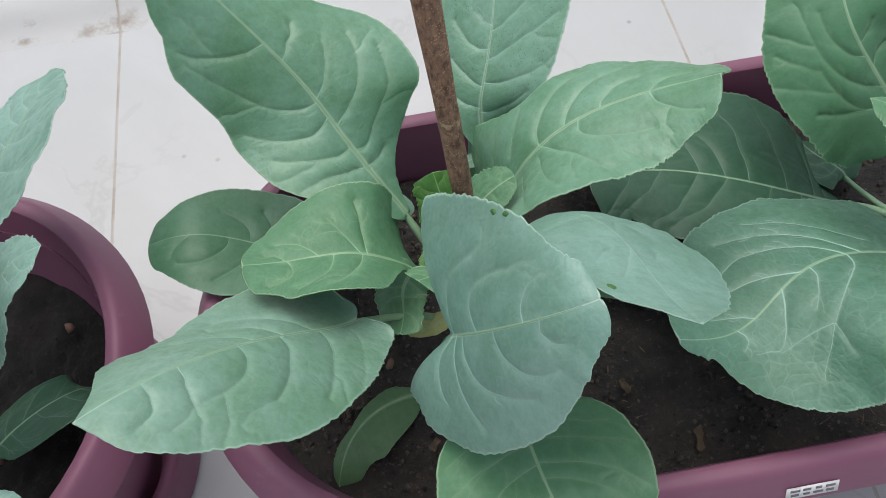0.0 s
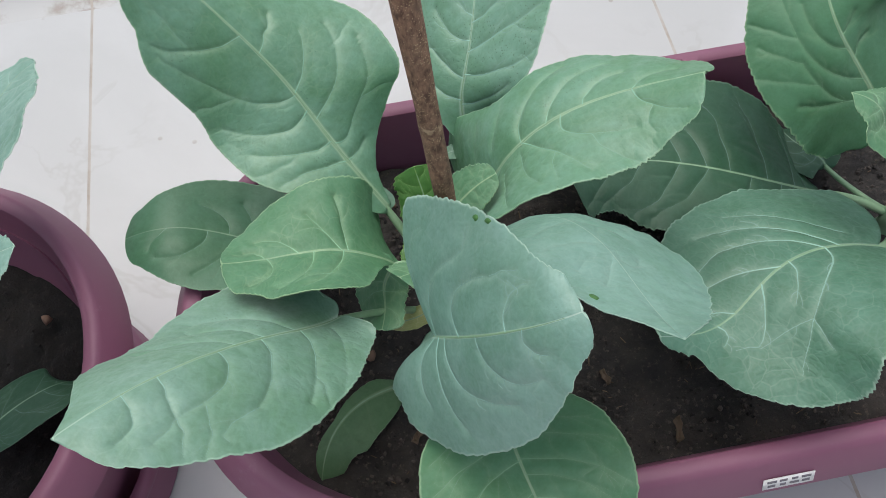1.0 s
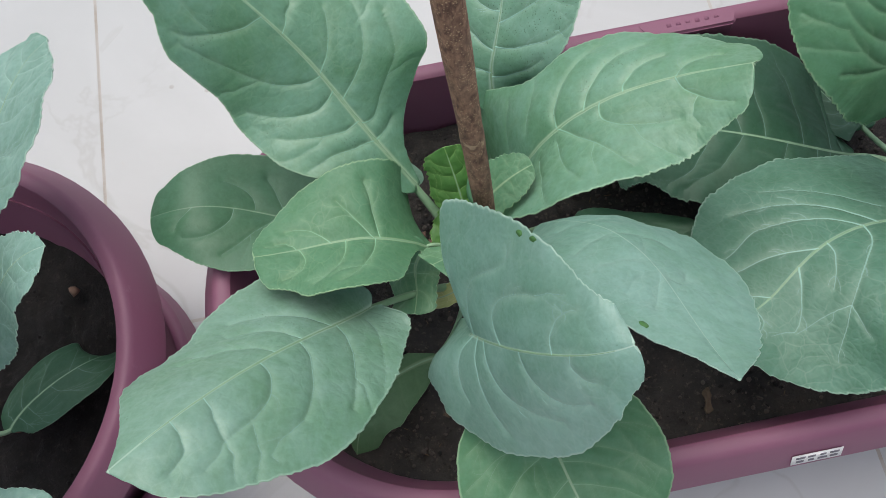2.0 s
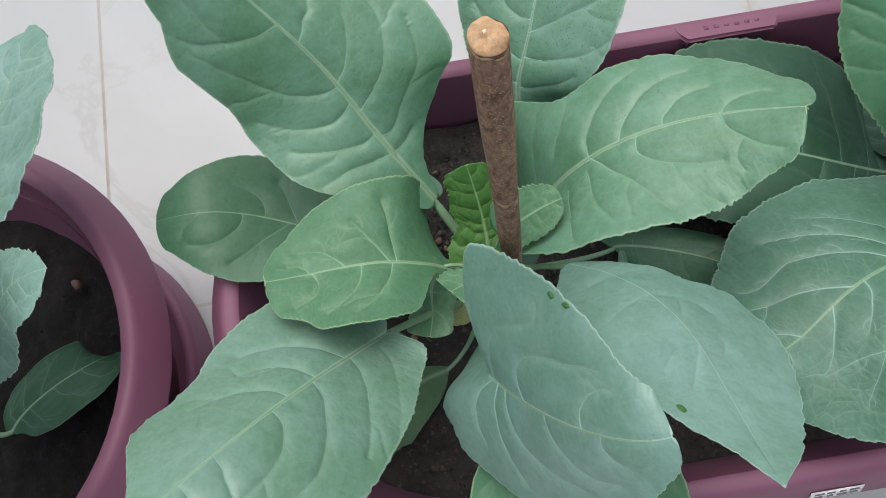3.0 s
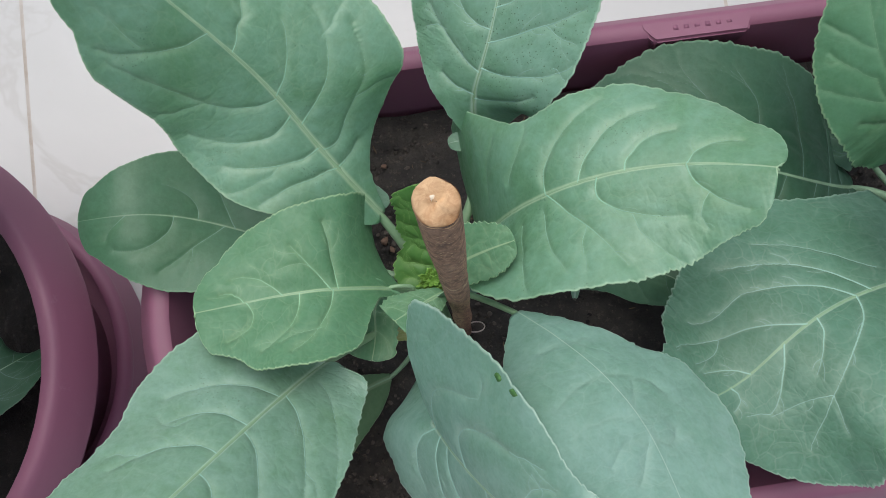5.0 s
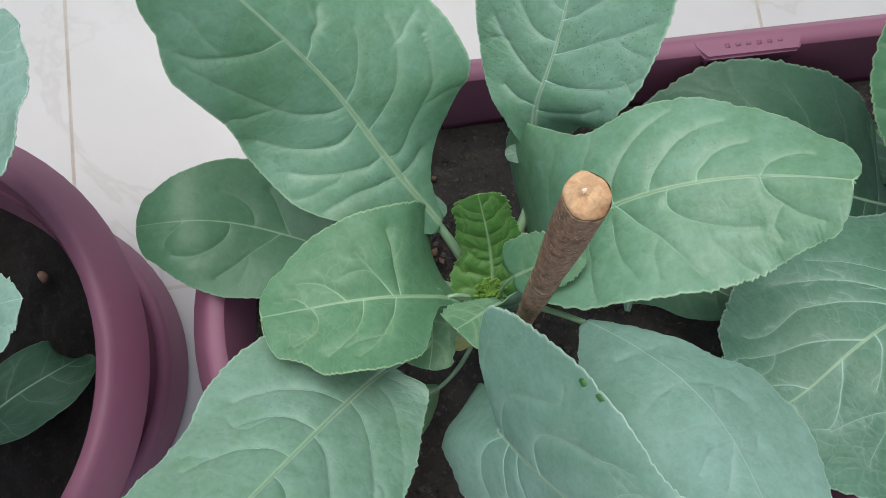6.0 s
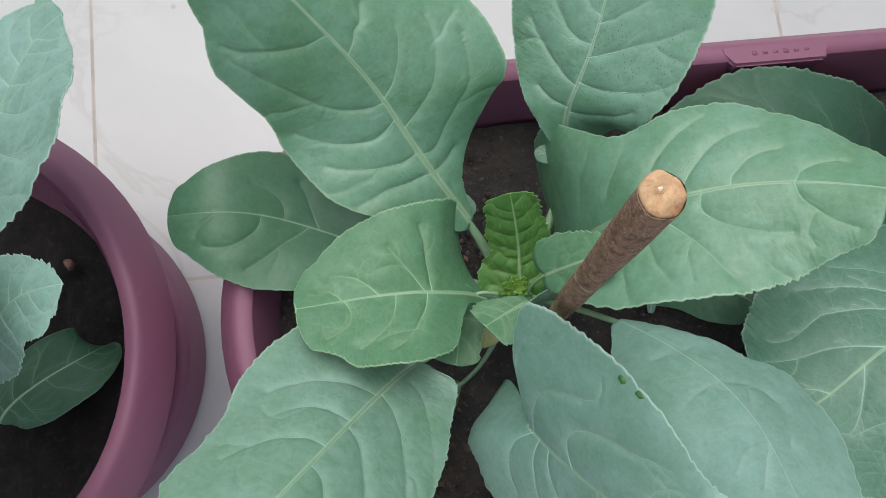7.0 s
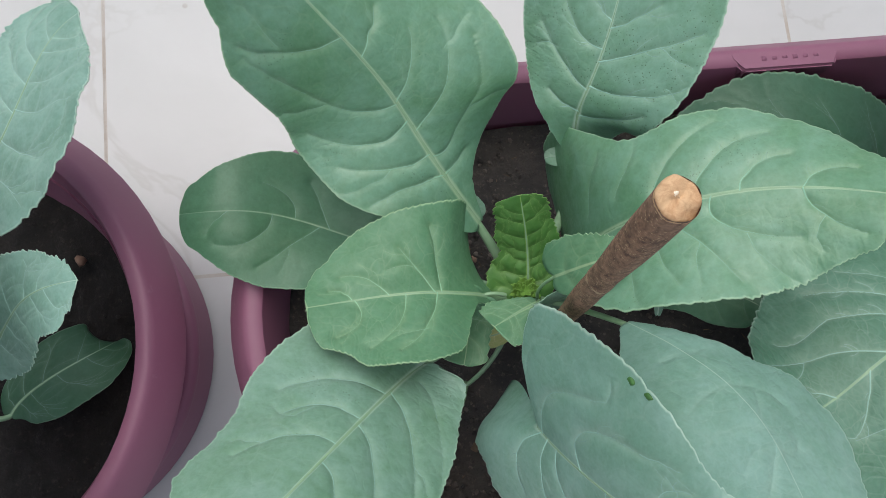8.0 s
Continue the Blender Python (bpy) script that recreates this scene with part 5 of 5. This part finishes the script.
# unseen leaf, added out of view to block light above the planter
leaf(third_plant, leaf_waxy, "unseen broad leaf added over the planter to shade it", seed=26, veins=7, quilt=0.001, teeth=0.0004, crown=(-0.275, -0.02, 0.165), stalk=0.0034, up=[0.0, 0.0, 1.0],
     rib=[[-0.268, -0.025, 0.235], [-0.236, -0.045, 0.3], [-0.229, -0.075, 0.345], [-0.219, -0.115, 0.36]], roll=[0.0, 0.0],
     left=side([0.015, 0.0325, 0.0475, 0.05, 0.045, 0.031, 0.0175], [0.3, 0.1, 0.0], [-0.2, -0.3], [-0.1, 0.1]),
     right=side([0.015, 0.0325, 0.0475, 0.05, 0.045, 0.031, 0.0175], [0.3, 0.1, 0.0], [-0.2, -0.3], [-0.1, 0.1]))
# another added leaf out of view, only there to cast shade
leaf(third_plant, leaf_green, "second unseen broad leaf added to shade the planter", seed=27, veins=7, quilt=0.001, teeth=0.0004, crown=(-0.275, -0.02, 0.165), stalk=0.0034, up=[0.0, 0.0, 1.0],
     rib=[[-0.268, -0.01, 0.235], [-0.242, 0.01, 0.305], [-0.236, 0.04, 0.35], [-0.224, 0.085, 0.37]], roll=[0.0, 0.0],
     left=side([0.015, 0.0325, 0.0475, 0.05, 0.045, 0.031, 0.0175], [0.3, 0.1, 0.0], [-0.2, -0.3], [-0.1, 0.1]),
     right=side([0.015, 0.0325, 0.0475, 0.05, 0.045, 0.031, 0.0175], [0.3, 0.1, 0.0], [-0.2, -0.3], [-0.1, 0.1]))
# the planter's inner shade is carried by this leaf's darker colour
leaf(third_plant, leaf_shaded, "oval leaf lying inside the planter, darkened for shade", seed=24, veins=5, quilt=0.0006, teeth=0.0002, crown=(-0.275, -0.02, 0.165), stalk=0.0022, up=[0.0, 0.0, 1.0], blunt=0.0,
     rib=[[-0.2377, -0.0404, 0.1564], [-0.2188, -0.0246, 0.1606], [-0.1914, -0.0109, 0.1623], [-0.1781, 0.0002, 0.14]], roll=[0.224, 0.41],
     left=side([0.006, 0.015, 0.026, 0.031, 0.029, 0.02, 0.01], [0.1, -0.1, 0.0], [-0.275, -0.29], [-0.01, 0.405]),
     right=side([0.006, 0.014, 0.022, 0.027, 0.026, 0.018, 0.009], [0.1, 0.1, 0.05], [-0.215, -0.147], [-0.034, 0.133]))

# young curd in the heart of the plant
frill = []
for i, (size, high, folds) in enumerate(((0.0080, 0.217, 8), (0.0060, 0.2195, 9), (0.0036, 0.2215, 6))):
    turn_, reach = np.linspace(0, 2 * math.pi, 72, endpoint=False), np.linspace(0.03, 1, 14)
    sheet = np.zeros((14, 72, 3))
    for a, q in enumerate(reach):
        wavy = 0.30 * np.sin(folds * turn_ + i) + 0.22 * np.sin((2 * folds + 1) * turn_ + 2 * i) + 0.16 * np.sin(29 * turn_)
        rr = size * q * (1 + 0.14 * q * np.sin(folds * turn_ + 1.3 * i) + 0.08 * q * np.sin(25 * turn_))
        sheet[a] = np.stack([0.0705 + rr * np.cos(turn_), -0.001 + 0.85 * rr * np.sin(turn_), high + size * (0.55 * q ** 2 + wavy * q ** 2 * 0.7)], 1)
    sheet += (0.0007 * wave(sheet.reshape(-1, 3), 420, i)).reshape(14, 72)[..., None]
    frill.append(sheet)
curd = bpy.data.meshes.new("curd")
cv, cf = [], []
for sheet in frill:
    k = len(cv)
    cv += sheet.reshape(-1, 3).tolist()
    cf += [(k + a * 72 + b, k + a * 72 + (b + 1) % 72, k + (a + 1) * 72 + (b + 1) % 72, k + (a + 1) * 72 + b) for a in range(13) for b in range(72)]
curd.from_pydata(cv, [], cf)
curd_ob = part("curd", curd, curd_mat, main_plant, "tiny crinkled yellow-green heart")
skin = curd_ob.modifiers.new("thickness", "SOLIDIFY")
skin.thickness, skin.offset = 0.0006, 0.0

# ---- stake ----
stake = tagged(new("wooden_stake"), "brown bark-covered twig stake with a pale cut top", "stake")
k = np.linspace(0, 1, 70)
line = arc((0.0900, -0.0270, 0.120), (0.0785, -0.0205, 0.29), (0.0640, -0.0150, 0.4925), 70)
rad = 0.0040 + 0.0014 * k + 0.00020 * np.sin(k * 23) + 0.0003 * np.exp(-((k - 0.73) / 0.012) ** 2) + 0.0006 * np.exp(-((k - 0.33) / 0.012) ** 2)
rings = tube(line, rad, 28)
w = np.linspace(0, 2 * math.pi, 28, endpoint=False)
for i in range(70):
    wob = 1 + 0.035 * np.sin(2 * w + 1.0) + 0.02 * np.sin(5 * w + i * 0.12)
    rings[i] = line[i] + (rings[i] - line[i]) * wob[:, None]
part("bark", grid_mesh("bark", rings, closed_v=True), bark, stake)
axis = (line[-1] - line[-2]) / np.linalg.norm(line[-1] - line[-2])
cap = np.array([line[-1] + axis * lift + (rings[-1] - line[-1]) * f for f, lift in ((1.0, -0.0018), (1.01, -0.0008), (0.985, 0.0002), (0.90, 0.0010), (0.75, 0.0012), (0.55, 0.0012), (0.35, 0.0010), (0.18, 0.0008), (0.02, 0.0006))])
chip = np.exp(-((w - 3.6) / 0.5) ** 2)
for i in range(1, 9):
    out = min(1.0, (9 - i) / 5)
    rough_end = 0.0007 * np.sin(2 * w + 0.6) + 0.0004 * np.sin(7 * w + i) * out - 0.0034 * chip * out ** 3
    cap[i] += axis * (rough_end if i < 8 else rough_end.mean())[..., None]
part("cut_top", grid_mesh("cut_top", cap, closed_v=True), cut_wood, stake, "pale freshly cut wood end")
core = bmesh.new()
pebble(core, Vector(line[-1] + axis * 0.0009) + Vector((-0.0009, 0.0010, 0.0)), 0.0011, random.Random(2), 0.5)
part("pith", core, pith, stake, "white pith")

# ---- litter on the soil ----
for x, y, turned, long in ((0.1995, -0.1110, 1.15, 0.0085), (0.1645, -0.0701, 1.5, 0.0055), (0.0400, -0.0850, 0.3, 0.0045)):
    u, v = np.linspace(-1, 1, 15)[:, None], np.linspace(-1, 1, 7)[None, :]
    half_w = 0.0026 * np.sqrt(np.maximum(0.03, 1 - u ** 2)) * (1 + 0.25 * np.sin(6 * u + x * 90))
    sheet = np.stack([long * u + 0 * v, half_w * v + 0.0014 * np.sin(2.6 * u), 0.0012 + 0.0016 * np.abs(v) ** 1.5 + 0.0012 * np.sin(4 * u + v) + 0.0006 * np.sin(11 * u * v)], 2)
    scrap = part("dry_leaf_scrap", grid_mesh("dry_leaf_scrap", sheet), dry_mat)
    scrap.modifiers.new("thickness", "SOLIDIFY").thickness = 0.0004
    scrap.location, scrap.rotation_euler = (x, y, SOIL + 0.0042), (0.0, 0.0, turned)
    tagged(scrap, "curled brown scrap of dry leaf on the soil", "dry leaf", group="dry leaf scraps")
k = np.linspace(0, 1, 40)
loop = np.stack([0.0935 + 0.0065 * np.cos(k * 7.2 + 2.6), -0.0235 + 0.0040 * np.sin(k * 7.2 + 2.6) - 0.004 * k, SOIL + 0.0068 + 0.0030 * np.sin(k * 9)], 1)
string = part("string", grid_mesh("string", tube(loop, np.full(40, 0.00045), 7), closed_v=True), string_mat)
tagged(string, "loose loop of pale string at the foot of the stake", "string")

# ---- pebbles ----
for x, y, s in ((0.020, -0.026, 0.0048), (0.024, -0.008, 0.0028), (0.050, 0.030, 0.0030), (0.046, 0.036, 0.0035), (0.052, 0.084, 0.0026), (0.088, -0.036, 0.0030), (-0.246, -0.035, 0.0042), (-0.205, 0.055, 0.0045)):
    bm = bmesh.new()
    pebble(bm, (0, 0, 0), s, random.Random(int(x * 9000)))
    ob = part("pebble", bm, stone_mat)
    ob.location = (x, y, (SOIL if x > -0.1 else 0.128) + 0.0035)
    tagged(ob, "small reddish brown clay pebble on the soil", "pebble", group="pebbles on the soil")

# ---- floor tiles ----
tile_bm = bmesh.new()
box(tile_bm, (TILE - JOINT, TILE - JOINT, 0.008), (0, 0, -0.004))
tile_mesh = bpy.data.meshes.new("tile")
tile_bm.to_mesh(tile_mesh)
tile_bm.free()
tile_mesh.materials.append(tile_mat)
for i in range(-8, 9):
    for j in range(-9, 1):
        t = new("tile", tile_mesh)
        t.location = (-0.2345 + TILE * (i + 0.5), 0.060 + TILE * (j + 0.5), 0.0)
        t.parent = floor
